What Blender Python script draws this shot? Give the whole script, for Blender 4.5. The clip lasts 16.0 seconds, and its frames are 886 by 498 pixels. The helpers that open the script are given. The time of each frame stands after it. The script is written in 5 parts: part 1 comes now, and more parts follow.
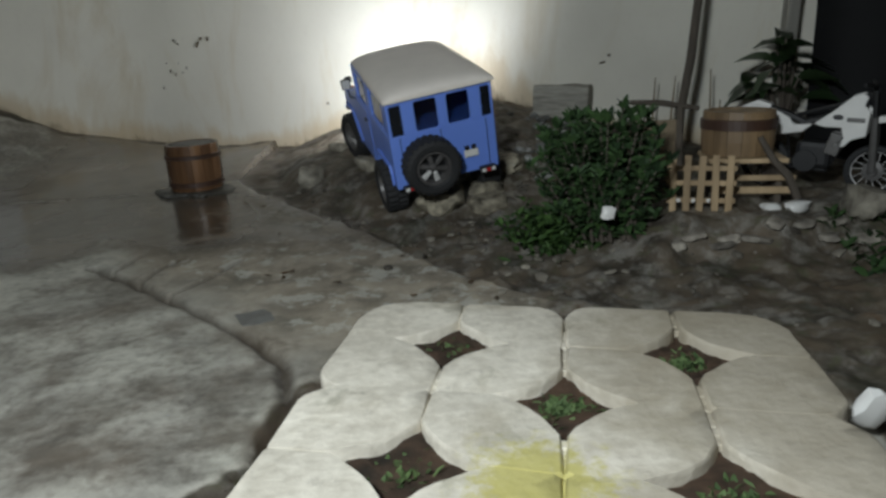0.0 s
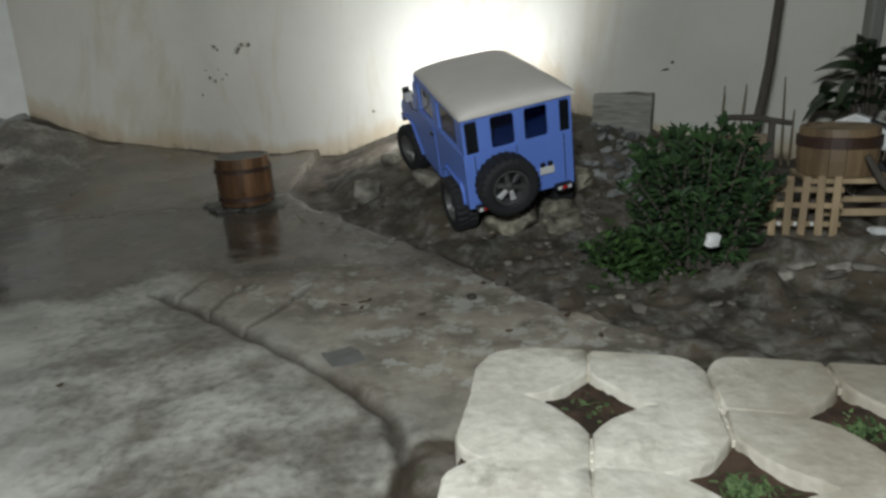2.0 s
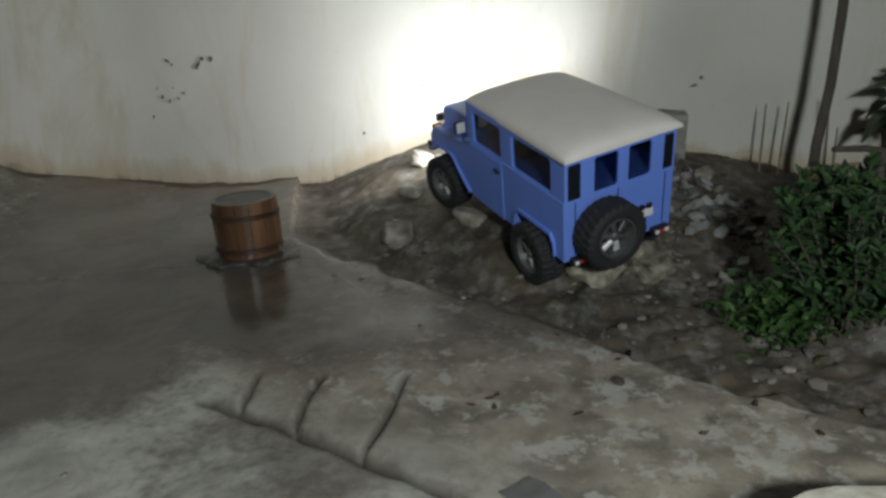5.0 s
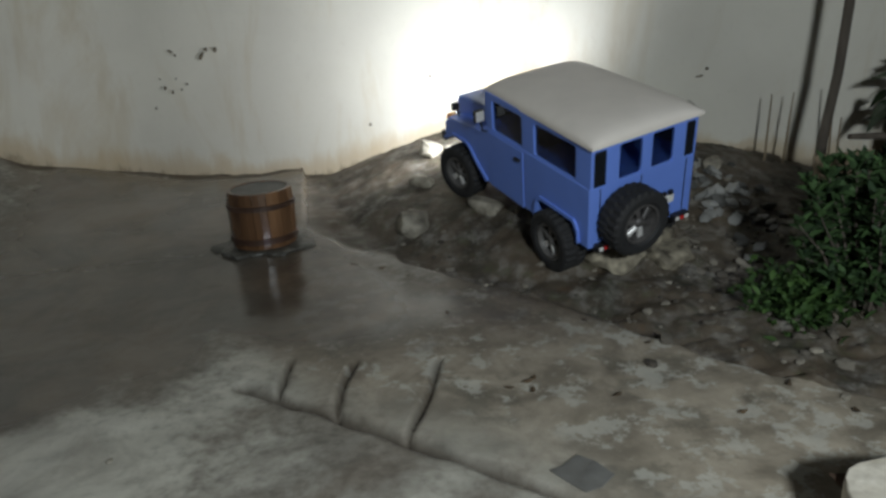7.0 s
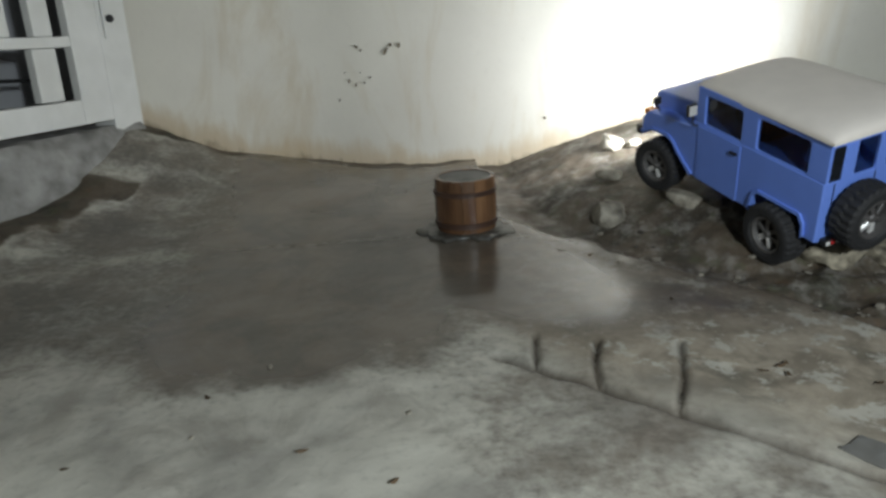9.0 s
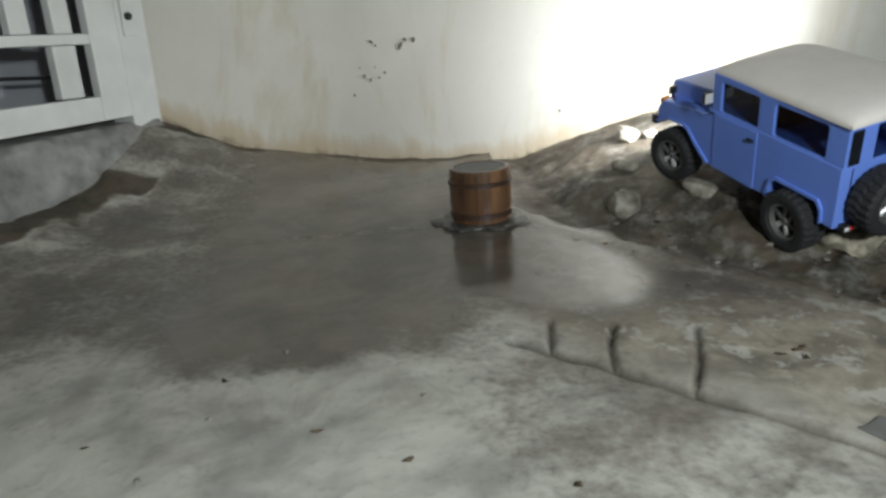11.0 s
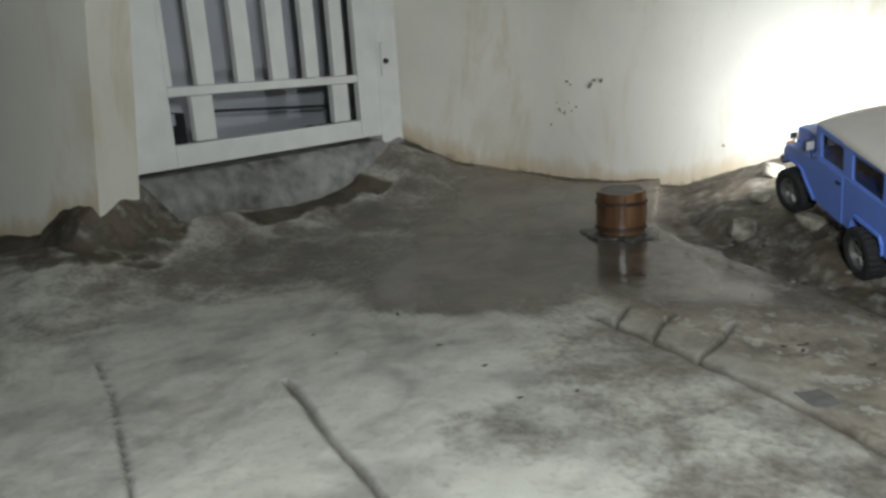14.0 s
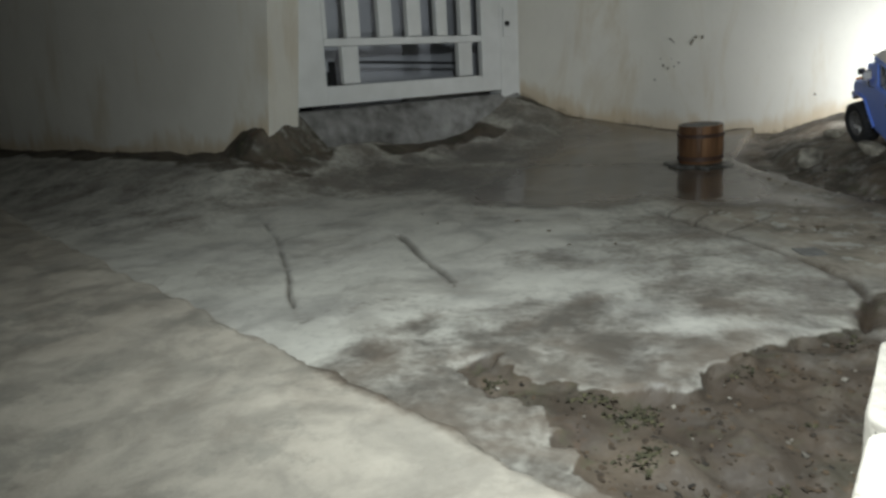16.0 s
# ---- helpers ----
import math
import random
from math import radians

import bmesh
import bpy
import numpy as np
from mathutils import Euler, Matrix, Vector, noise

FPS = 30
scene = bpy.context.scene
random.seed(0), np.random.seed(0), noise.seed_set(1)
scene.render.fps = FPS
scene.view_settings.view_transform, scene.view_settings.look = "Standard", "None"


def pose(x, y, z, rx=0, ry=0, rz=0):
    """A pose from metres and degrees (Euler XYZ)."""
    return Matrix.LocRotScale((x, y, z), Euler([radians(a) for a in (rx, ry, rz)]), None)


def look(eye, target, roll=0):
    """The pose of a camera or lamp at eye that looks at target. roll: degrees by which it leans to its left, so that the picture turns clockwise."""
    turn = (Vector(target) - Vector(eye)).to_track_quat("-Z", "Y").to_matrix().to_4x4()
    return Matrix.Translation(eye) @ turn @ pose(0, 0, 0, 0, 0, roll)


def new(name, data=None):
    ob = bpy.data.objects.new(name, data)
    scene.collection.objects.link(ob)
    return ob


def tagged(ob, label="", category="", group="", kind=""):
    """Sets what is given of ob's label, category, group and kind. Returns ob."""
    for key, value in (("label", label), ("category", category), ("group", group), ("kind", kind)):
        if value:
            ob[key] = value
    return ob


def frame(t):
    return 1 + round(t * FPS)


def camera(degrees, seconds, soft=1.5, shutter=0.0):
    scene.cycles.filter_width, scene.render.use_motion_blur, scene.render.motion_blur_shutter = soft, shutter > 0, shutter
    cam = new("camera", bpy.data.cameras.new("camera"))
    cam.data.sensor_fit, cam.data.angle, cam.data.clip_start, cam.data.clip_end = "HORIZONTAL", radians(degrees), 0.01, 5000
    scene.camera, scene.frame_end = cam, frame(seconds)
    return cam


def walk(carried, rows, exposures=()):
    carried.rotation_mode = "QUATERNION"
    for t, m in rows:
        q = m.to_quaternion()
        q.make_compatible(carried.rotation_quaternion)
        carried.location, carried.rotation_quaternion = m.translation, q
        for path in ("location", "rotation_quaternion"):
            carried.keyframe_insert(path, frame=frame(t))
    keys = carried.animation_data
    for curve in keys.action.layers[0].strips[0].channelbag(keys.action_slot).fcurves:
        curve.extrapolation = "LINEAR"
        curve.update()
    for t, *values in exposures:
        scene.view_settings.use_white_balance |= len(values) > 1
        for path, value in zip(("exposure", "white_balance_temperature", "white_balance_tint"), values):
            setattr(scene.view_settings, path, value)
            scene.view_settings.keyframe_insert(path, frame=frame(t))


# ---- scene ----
cam = camera(64.7, 16.0, soft=2.9)
PATH = [
    (0, (-0.007, 0.141, 0.283), (-0.01, 2.064, -0.266), -2.4),
    (0.5, (-0.016, 0.149, 0.296), (-0.017, 2.072, -0.254), -2.4),
    (1, (-0.04, 0.176, 0.287), (-0.04, 2.098, -0.267), -2.4),
    (1.5, (-0.074, 0.183, 0.29), (-0.077, 2.105, -0.262), -2.4),
    (2, (-0.102, 0.208, 0.308), (-0.136, 2.129, -0.247), -2.6),
    (2.5, (-0.115, 0.328, 0.332), (-0.169, 2.245, -0.236), -2.5),
    (3, (-0.186, 0.376, 0.314), (-0.249, 2.294, -0.248), -2.5),
    (3.5, (-0.273, 0.394, 0.372), (-0.331, 2.311, -0.196), -3.1),
    (4, (-0.32, 0.407, 0.37), (-0.23, 2.322, -0.201), -2.8),
    (6.5, (-0.376, 0.413, 0.341), (-0.059, 2.297, -0.25), -2.8),
    (7, (-0.409, 0.413, 0.351), (-0.09, 2.296, -0.243), -2.7),
    (7.5, (-0.47, 0.413, 0.355), (-0.146, 2.294, -0.242), -2.5),
    (8, (-0.551, 0.404, 0.359), (-0.321, 2.3, -0.236), -2.5),
    (8.5, (-0.598, 0.385, 0.349), (-0.519, 2.294, -0.245), -2.9),
    (9, (-0.601, 0.378, 0.362), (-0.53, 2.286, -0.233), -2.8),
    (11.5, (-0.601, 0.369, 0.336), (-0.593, 2.283, -0.245), -3.4),
    (12, (-0.616, 0.362, 0.324), (-0.648, 2.279, -0.247), -3.3),
    (12.5, (-0.613, 0.327, 0.309), (-0.788, 2.237, -0.258), -3.4),
    (13, (-0.549, 0.26, 0.381), (-0.933, 2.141, -0.178), -3.5),
    (13.5, (-0.465, 0.167, 0.422), (-0.964, 2.03, -0.108), -3.5),
    (14, (-0.377, 0.03, 0.408), (-1.031, 1.848, -0.105), -3.3),
    (14.5, (-0.313, -0.062, 0.37), (-1.136, 1.688, -0.139), -3.3),
    (15, (-0.233, -0.13, 0.297), (-1.166, 1.568, -0.198), -3.1),
    (15.5, (-0.207, -0.207, 0.293), (-1.159, 1.477, -0.214), -3.1),
    (16, (-0.172, -0.24, 0.295), (-1.175, 1.414, -0.212), -3.3),
]
EXPOSURES = [(0.0, -0.30), (2.5, -0.12), (3.5, -0.02), (4.0, -0.08), (6.5, -0.18), (7.5, -0.08), (8.5, 0.25), (9.0, 0.35), (11.5, 0.55), (12.5, 0.5), (14.0, 0.22), (15.0, -0.06), (16.0, -0.30)]
AMBIENT, TORCH, BAR = 0.012, 37.0, 9.3
CAR_AT = (-0.008, 1.350, 0.034, 12.9, -9.4, 15.4)
walk(cam, [(t, look(eye, target, roll)) for t, eye, target, roll in PATH], EXPOSURES)

# ---------------------------------------------------------------- light
world = bpy.data.worlds.new("night")
scene.world = world
world.use_nodes = True
world.node_tree.nodes["Background"].inputs[0].default_value = (0.62, 0.66, 0.72, 1)
world.node_tree.nodes["Background"].inputs[1].default_value = AMBIENT


def lamp(name, kind, energy, m, colour=(1, 1, 1), size=0.05, parent=None, spot=None):
    data = bpy.data.lights.new(name, kind)
    data.energy, data.color = energy, colour
    data.shadow_soft_size = size
    if spot:
        data.spot_size, data.spot_blend = radians(spot[0]), spot[1]
    ob = new(name, data)
    ob.parent = parent
    ob.matrix_local = m
    return ob


# the hand torch that lights the yard from behind the walk
lamp("torch", "SPOT", TORCH * 1.06, look((-0.21, 0.0, 0.56), (-0.44, 1.25, 0.02)), (0.91, 1.0, 1.04), 0.05, None, (168, 0.8))


# ---------------------------------------------------------------- materials
def mat(name, colour, rough=0.6, metal=0.0, vary=0.18, scale=40.0, bump=0.15, spec=0.5, second=None, grain=6.0, objvar=0.0, coat=0.0, stretch=None, bumpscale=None):
    m = bpy.data.materials.new(name)
    m.use_nodes = True
    nt = m.node_tree
    b = nt.nodes["Principled BSDF"]
    b.inputs["Roughness"].default_value = rough
    b.inputs["Metallic"].default_value = metal
    b.inputs["Specular IOR Level"].default_value = spec
    b.inputs["Coat Weight"].default_value = coat
    tc = nt.nodes.new("ShaderNodeTexCoord")
    src = tc.outputs["Object"]
    if stretch:
        mp = nt.nodes.new("ShaderNodeMapping")
        mp.inputs["Scale"].default_value = stretch
        nt.links.new(src, mp.inputs[0])
        src = mp.outputs[0]
    n1, n2 = nt.nodes.new("ShaderNodeTexNoise"), nt.nodes.new("ShaderNodeTexNoise")
    n1.inputs["Scale"].default_value, n1.inputs["Detail"].default_value = scale, 6
    n2.inputs["Scale"].default_value, n2.inputs["Detail"].default_value = scale / grain, 5
    for n in (n1, n2):
        nt.links.new(src, n.inputs["Vector"])
    mixf = nt.nodes.new("ShaderNodeMath")
    mixf.operation = "MULTIPLY_ADD"
    nt.links.new(n1.outputs[0], mixf.inputs[0])
    mixf.inputs[1].default_value = 0.5
    half = nt.nodes.new("ShaderNodeMath")
    half.operation = "MULTIPLY"
    half.inputs[1].default_value = 0.5
    nt.links.new(n2.outputs[0], half.inputs[0])
    nt.links.new(half.outputs[0], mixf.inputs[2])
    ramp = nt.nodes.new("ShaderNodeValToRGB")
    ramp.color_ramp.elements[0].position, ramp.color_ramp.elements[1].position = 0.34, 0.66
    lo = [c * (1 - vary) for c in (second or colour)]
    hi = [min(1, c * (1 + vary)) for c in colour]
    ramp.color_ramp.elements[0].color, ramp.color_ramp.elements[1].color = (*lo, 1), (*hi, 1)
    nt.links.new(mixf.outputs[0], ramp.inputs[0])
    out = ramp.outputs[0]
    if objvar:
        oi = nt.nodes.new("ShaderNodeObjectInfo")
        hs = nt.nodes.new("ShaderNodeHueSaturation")
        mr = nt.nodes.new("ShaderNodeMapRange")
        mr.inputs[3].default_value, mr.inputs[4].default_value = 1 - objvar, 1 + objvar
        nt.links.new(oi.outputs["Random"], mr.inputs[0])
        nt.links.new(mr.outputs[0], hs.inputs["Value"])
        nt.links.new(out, hs.inputs["Color"])
        out = hs.outputs[0]
    nt.links.new(out, b.inputs["Base Color"])
    if bump:
        bp = nt.nodes.new("ShaderNodeBump")
        bp.inputs["Strength"].default_value = bump
        bp.inputs["Distance"].default_value = 0.004
        nt.links.new(n1.outputs[0], bp.inputs["Height"])
        nt.links.new(bp.outputs[0], b.inputs["Normal"])
    return m


def leafmat(name, lo, hi, rough=0.45):
    m = mat(name, hi, rough, vary=0.1, scale=60, bump=0.05, second=lo)
    nt = m.node_tree
    geo = nt.nodes.new("ShaderNodeNewGeometry")
    r = nt.nodes.new("ShaderNodeValToRGB")
    r.color_ramp.elements[0].color, r.color_ramp.elements[1].color = (*lo, 1), (*hi, 1)
    nt.links.new(geo.outputs["Random Per Island"], r.inputs[0])
    nt.links.new(r.outputs[0], nt.nodes["Principled BSDF"].inputs["Base Color"])
    return m


def glow(name, colour, strength):
    m = bpy.data.materials.new(name)
    m.use_nodes = True
    b = m.node_tree.nodes["Principled BSDF"]
    b.inputs["Base Color"].default_value = (*colour, 1)
    b.inputs["Emission Color"].default_value = (*colour, 1)
    b.inputs["Emission Strength"].default_value = strength
    return m


def math_node(nt, op, a, b=None, c=None, clamp=False):
    n = nt.nodes.new("ShaderNodeMath")
    n.operation, n.use_clamp = op, clamp
    for i, v in enumerate((a, b, c)):
        if v is None:
            continue
        if isinstance(v, (int, float)):
            n.inputs[i].default_value = v
        else:
            nt.links.new(v, n.inputs[i])
    return n.outputs[0]


def mix_node(nt, f, a, b):
    n = nt.nodes.new("ShaderNodeMix")
    n.data_type = "RGBA"
    for i, v in ((0, f), (6, a), (7, b)):
        if isinstance(v, tuple):
            n.inputs[i].default_value = (*v, 1)
        elif isinstance(v, (int, float)):
            n.inputs[i].default_value = v
        else:
            nt.links.new(v, n.inputs[i])
    return n.outputs[2]


def noise_node(nt, src, scale, detail=6, rough=0.55, warp=0.0):
    n = nt.nodes.new("ShaderNodeTexNoise")
    n.inputs["Scale"].default_value, n.inputs["Detail"].default_value = scale, detail
    n.inputs["Roughness"].default_value, n.inputs["Distortion"].default_value = rough, warp
    nt.links.new(src, n.inputs["Vector"])
    return n.outputs[0]


def step_node(nt, v, a, b):
    n = nt.nodes.new("ShaderNodeMapRange")
    n.interpolation_type = "SMOOTHSTEP"
    n.inputs[1].default_value, n.inputs[2].default_value = a, b
    nt.links.new(v, n.inputs[0])
    return n.outputs[0]


def ground_material():
    m = bpy.data.materials.new("worn_concrete_and_soil")
    m.use_nodes = True
    nt = m.node_tree
    bs = nt.nodes["Principled BSDF"]
    tc = nt.nodes.new("ShaderNodeTexCoord").outputs["Object"]
    at = nt.nodes.new("ShaderNodeAttribute")
    at.attribute_name = "zone"
    sep = nt.nodes.new("ShaderNodeSeparateColor")
    nt.links.new(at.outputs["Color"], sep.inputs[0])
    soil, wet, tan = sep.outputs[0], sep.outputs[1], sep.outputs[2]
    crack = at.outputs["Alpha"]
    big, mid, fine = noise_node(nt, tc, 3.2, 5, 0.6, 0.6), noise_node(nt, tc, 14, 7, 0.62, 0.4), noise_node(nt, tc, 90, 5, 0.6)
    grit = noise_node(nt, tc, 320, 2, 0.5)
    # bare concrete, mottled light and dark
    conc = mix_node(nt, step_node(nt, noise_node(nt, tc, 10, 4, 0.55, 0.2), 0.32, 0.62), (0.33, 0.315, 0.275), (0.52, 0.50, 0.435))
    conc = mix_node(nt, math_node(nt, "MULTIPLY", step_node(nt, big, 0.42, 0.6), 0.7), conc, (0.58, 0.56, 0.48))
    conc = mix_node(nt, math_node(nt, "MULTIPLY", step_node(nt, fine, 0.5, 0.72), 0.2), conc, (0.12, 0.115, 0.10))
    conc = mix_node(nt, math_node(nt, "MULTIPLY", step_node(nt, noise_node(nt, tc, 6.5, 8, 0.7, 0.8), 0.50, 0.62), 0.45), conc, (0.27, 0.245, 0.205))
    sand = mix_node(nt, step_node(nt, mid, 0.35, 0.65), (0.20, 0.17, 0.128), (0.41, 0.355, 0.275))
    flake = math_node(nt, "MULTIPLY", step_node(nt, noise_node(nt, tc, 24, 9, 0.72, 0.1), 0.51, 0.58), math_node(nt, "MULTIPLY", step_node(nt, tan, 0.75, 0.95), 0.65))
    sand = mix_node(nt, math_node(nt, "MULTIPLY", step_node(nt, noise_node(nt, tc, 13, 8, 0.7), 0.52, 0.62), 0.55), sand, (0.115, 0.105, 0.078))
    sand = mix_node(nt, flake, sand, (0.54, 0.525, 0.46))
    col = mix_node(nt, tan, conc, sand)
    # soil and rubble
    earth = mix_node(nt, step_node(nt, mid, 0.3, 0.7), (0.035, 0.028, 0.020), (0.14, 0.112, 0.08))
    earth = mix_node(nt, math_node(nt, "MULTIPLY", step_node(nt, noise_node(nt, tc, 30, 7, 0.72, 0.1), 0.44, 0.66), math_node(nt, "MULTIPLY_ADD", tan, 0.5, 0.10)), earth, (0.34, 0.325, 0.29))
    earth = mix_node(nt, math_node(nt, "MULTIPLY", step_node(nt, fine, 0.58, 0.72), 0.16), earth, (0.32, 0.30, 0.26))
    earth = mix_node(nt, math_node(nt, "MULTIPLY", step_node(nt, noise_node(nt, tc, 8, 5, 0.6, 0.3), 0.45, 0.65), 0.5), earth, (0.10, 0.070, 0.042))
    earth = mix_node(nt, math_node(nt, "MULTIPLY", step_node(nt, noise_node(nt, tc, 11, 5, 0.65, 0.3), 0.52, 0.66), 0.6), earth, (0.035, 0.038, 0.022))
    earth = mix_node(nt, math_node(nt, "MULTIPLY", step_node(nt, noise_node(nt, tc, 24, 6, 0.7, 0.2), 0.58, 0.70), 0.45), earth, (0.14, 0.075, 0.034))
    earth = mix_node(nt, math_node(nt, "MULTIPLY", step_node(nt, noise_node(nt, tc, 34, 6, 0.7, 0.3), 0.54, 0.66), 0.6), earth, (0.085, 0.088, 0.045))
    edge = step_node(nt, math_node(nt, "ADD", soil, math_node(nt, "MULTIPLY_ADD", mid, 0.9, -0.45)), 0.35, 0.65)
    col = mix_node(nt, edge, col, earth)
    # water soaked film
    w = step_node(nt, math_node(nt, "ADD", wet, math_node(nt, "ADD", math_node(nt, "MULTIPLY_ADD", mid, 1.0, -0.5), math_node(nt, "MULTIPLY_ADD", fine, 0.4, -0.2))), 0.22, 0.78)
    silt = mix_node(nt, step_node(nt, noise_node(nt, tc, 7, 8, 0.68, 0.6), 0.36, 0.66), (0.036, 0.026, 0.018), (0.105, 0.076, 0.052))
    dark = mix_node(nt, 0.82, col, silt)
    col = mix_node(nt, w, col, dark)
    col = mix_node(nt, math_node(nt, "MULTIPLY", crack, 0.85), col, (0.040, 0.027, 0.017))
    nt.links.new(col, bs.inputs["Base Color"])
    dry = math_node(nt, "MULTIPLY_ADD", fine, 0.2, 0.62)
    rw = math_node(nt, "MULTIPLY_ADD", math_node(nt, "MULTIPLY", mid, mid), 0.42, 0.03)
    r = nt.nodes.new("ShaderNodeMix")
    nt.links.new(step_node(nt, math_node(nt, "ADD", wet, math_node(nt, "MULTIPLY_ADD", mid, 0.6, -0.3)), 0.3, 0.95), r.inputs[0]), nt.links.new(dry, r.inputs[2]), nt.links.new(rw, r.inputs[3])
    nt.links.new(r.outputs[0], bs.inputs["Roughness"])
    hgt = math_node(nt, "ADD", math_node(nt, "MULTIPLY", fine, 0.7), math_node(nt, "MULTIPLY", grit, 0.15))
    hgt = math_node(nt, "ADD", hgt, math_node(nt, "MULTIPLY", mid, 0.5))
    hgt = math_node(nt, "ADD", hgt, math_node(nt, "MULTIPLY", math_node(nt, "MULTIPLY", noise_node(nt, tc, 42, 6, 0.75), edge), 1.6))
    bp = nt.nodes.new("ShaderNodeBump")
    bp.inputs["Distance"].default_value = 0.006
    nt.links.new(math_node(nt, "MULTIPLY_ADD", w, -0.25, 0.29), bp.inputs["Strength"])
    nt.links.new(hgt, bp.inputs["Height"])
    nt.links.new(bp.outputs[0], bs.inputs["Normal"])
    return m


def wall_material():
    """Old cream limewash with rust-brown damp stains that rise from the foot, hairline scratches."""
    m = bpy.data.materials.new("stained_cream_plaster")
    m.use_nodes = True
    nt = m.node_tree
    bs = nt.nodes["Principled BSDF"]
    bs.inputs["Roughness"].default_value = 0.8
    tc = nt.nodes.new("ShaderNodeTexCoord").outputs["Object"]
    at = nt.nodes.new("ShaderNodeAttribute")
    at.attribute_name = "damp"
    mp = nt.nodes.new("ShaderNodeMapping")
    mp.inputs["Scale"].default_value = (1, 1, 0.28)
    nt.links.new(tc, mp.inputs[0])
    big, mid, fine = noise_node(nt, tc, 2.4, 4, 0.55), noise_node(nt, mp.outputs[0], 16, 6, 0.65, 0.5), noise_node(nt, tc, 70, 6, 0.65)
    col = mix_node(nt, step_node(nt, big, 0.35, 0.65), (0.66, 0.63, 0.55), (0.74, 0.71, 0.62))
    col = mix_node(nt, math_node(nt, "MULTIPLY", step_node(nt, fine, 0.52, 0.75), 0.16), col, (0.52, 0.48, 0.40))
    col = mix_node(nt, math_node(nt, "MULTIPLY", step_node(nt, noise_node(nt, mp.outputs[0], 6, 6, 0.65, 0.8), 0.50, 0.70), 0.55), col, (0.56, 0.48, 0.34))
    d = math_node(nt, "ADD", at.outputs["Fac"], math_node(nt, "MULTIPLY_ADD", mid, 1.3, -0.72))
    col = mix_node(nt, math_node(nt, "MULTIPLY", step_node(nt, d, 0.12, 0.6), 0.6), col, (0.50, 0.37, 0.20))
    col = mix_node(nt, math_node(nt, "MULTIPLY", step_node(nt, d, 0.62, 0.95), 0.85), col, (0.14, 0.10, 0.06))
    nt.links.new(col, bs.inputs["Base Color"])
    bp = nt.nodes.new("ShaderNodeBump")
    bp.inputs["Distance"].default_value, bp.inputs["Strength"].default_value = 0.003, 0.16
    nt.links.new(math_node(nt, "ADD", fine, math_node(nt, "MULTIPLY", mid, 1.5)), bp.inputs["Height"])
    nt.links.new(bp.outputs[0], bs.inputs["Normal"])
    return m


GROUND, PLASTER = ground_material(), wall_material()
PAVER = mat("weathered_paver", (0.74, 0.69, 0.59), 0.85, vary=0.08, scale=95, bump=0.4, second=(0.56, 0.51, 0.42), objvar=0.06, grain=7)
_nt = PAVER.node_tree
_bs, _tc = _nt.nodes["Principled BSDF"], _nt.nodes.new("ShaderNodeTexCoord").outputs["Object"]
_vm = _nt.nodes.new("ShaderNodeVectorMath")
_vm.operation = "DISTANCE"
_nt.links.new(_tc, _vm.inputs[0])
_vm.inputs[1].default_value = (0.045, -0.205, 0.045)
_f = math_node(_nt, "ADD", math_node(_nt, "MULTIPLY", _vm.outputs["Value"], -16.0), math_node(_nt, "MULTIPLY_ADD", noise_node(_nt, _tc, 75, 6, 0.7), 1.6, 0.05))
_was = _bs.inputs["Base Color"].links[0].from_socket
_col = mix_node(_nt, math_node(_nt, "MULTIPLY", step_node(_nt, noise_node(_nt, _tc, 38, 6, 0.7), 0.56, 0.7), 0.45), _was, (0.33, 0.30, 0.25))
_col = mix_node(_nt, math_node(_nt, "MULTIPLY", step_node(_nt, noise_node(_nt, _tc, 9, 6, 0.65, 0.3), 0.5, 0.68), 0.5), _col, (0.36, 0.31, 0.22))
_col = mix_node(_nt, math_node(_nt, "MULTIPLY", step_node(_nt, noise_node(_nt, _tc, 17, 7, 0.7, 0.2), 0.58, 0.72), 0.45), _col, (0.22, 0.21, 0.13))
_sx = _nt.nodes.new("ShaderNodeSeparateXYZ")
_nt.links.new(_tc, _sx.inputs[0])
_side = math_node(_nt, "ADD", _sx.outputs[0], math_node(_nt, "MULTIPLY_ADD", noise_node(_nt, _tc, 11, 6, 0.62, 0.4), 0.5, -0.25))
_col = mix_node(_nt, math_node(_nt, "MULTIPLY", step_node(_nt, _side, 0.06, 0.22), 0.62), _col, (0.31, 0.26, 0.185))
_nt.links.new(mix_node(_nt, math_node(_nt, "MULTIPLY", step_node(_nt, _f, -0.05, 0.5), 0.8), _col, (0.46, 0.41, 0.08)), _bs.inputs["Base Color"])
HOLESOIL = mat("hole_soil", (0.14, 0.085, 0.055), 0.9, vary=0.3, scale=70, bump=0.7, second=(0.05, 0.04, 0.03))
MOSS = leafmat("moss", (0.03, 0.06, 0.015), (0.10, 0.15, 0.05), 0.8)
BLUE = mat("blue_car_paint", (0.150, 0.265, 0.75), 0.40, vary=0.03, scale=30, bump=0.0)
CREAM = mat("cream_roof_paint", (0.78, 0.72, 0.655), 0.5, vary=0.05, scale=30, bump=0.02)
RUBBER = mat("black_rubber", (0.018, 0.018, 0.019), 0.75, vary=0.25, scale=200, bump=0.2)
BLACK = mat("black_plastic", (0.015, 0.015, 0.016), 0.45, vary=0.2, scale=80, bump=0.05)
RIM = mat("grey_alloy", (0.13, 0.125, 0.12), 0.42, 0.3, vary=0.2, scale=120, bump=0.03)
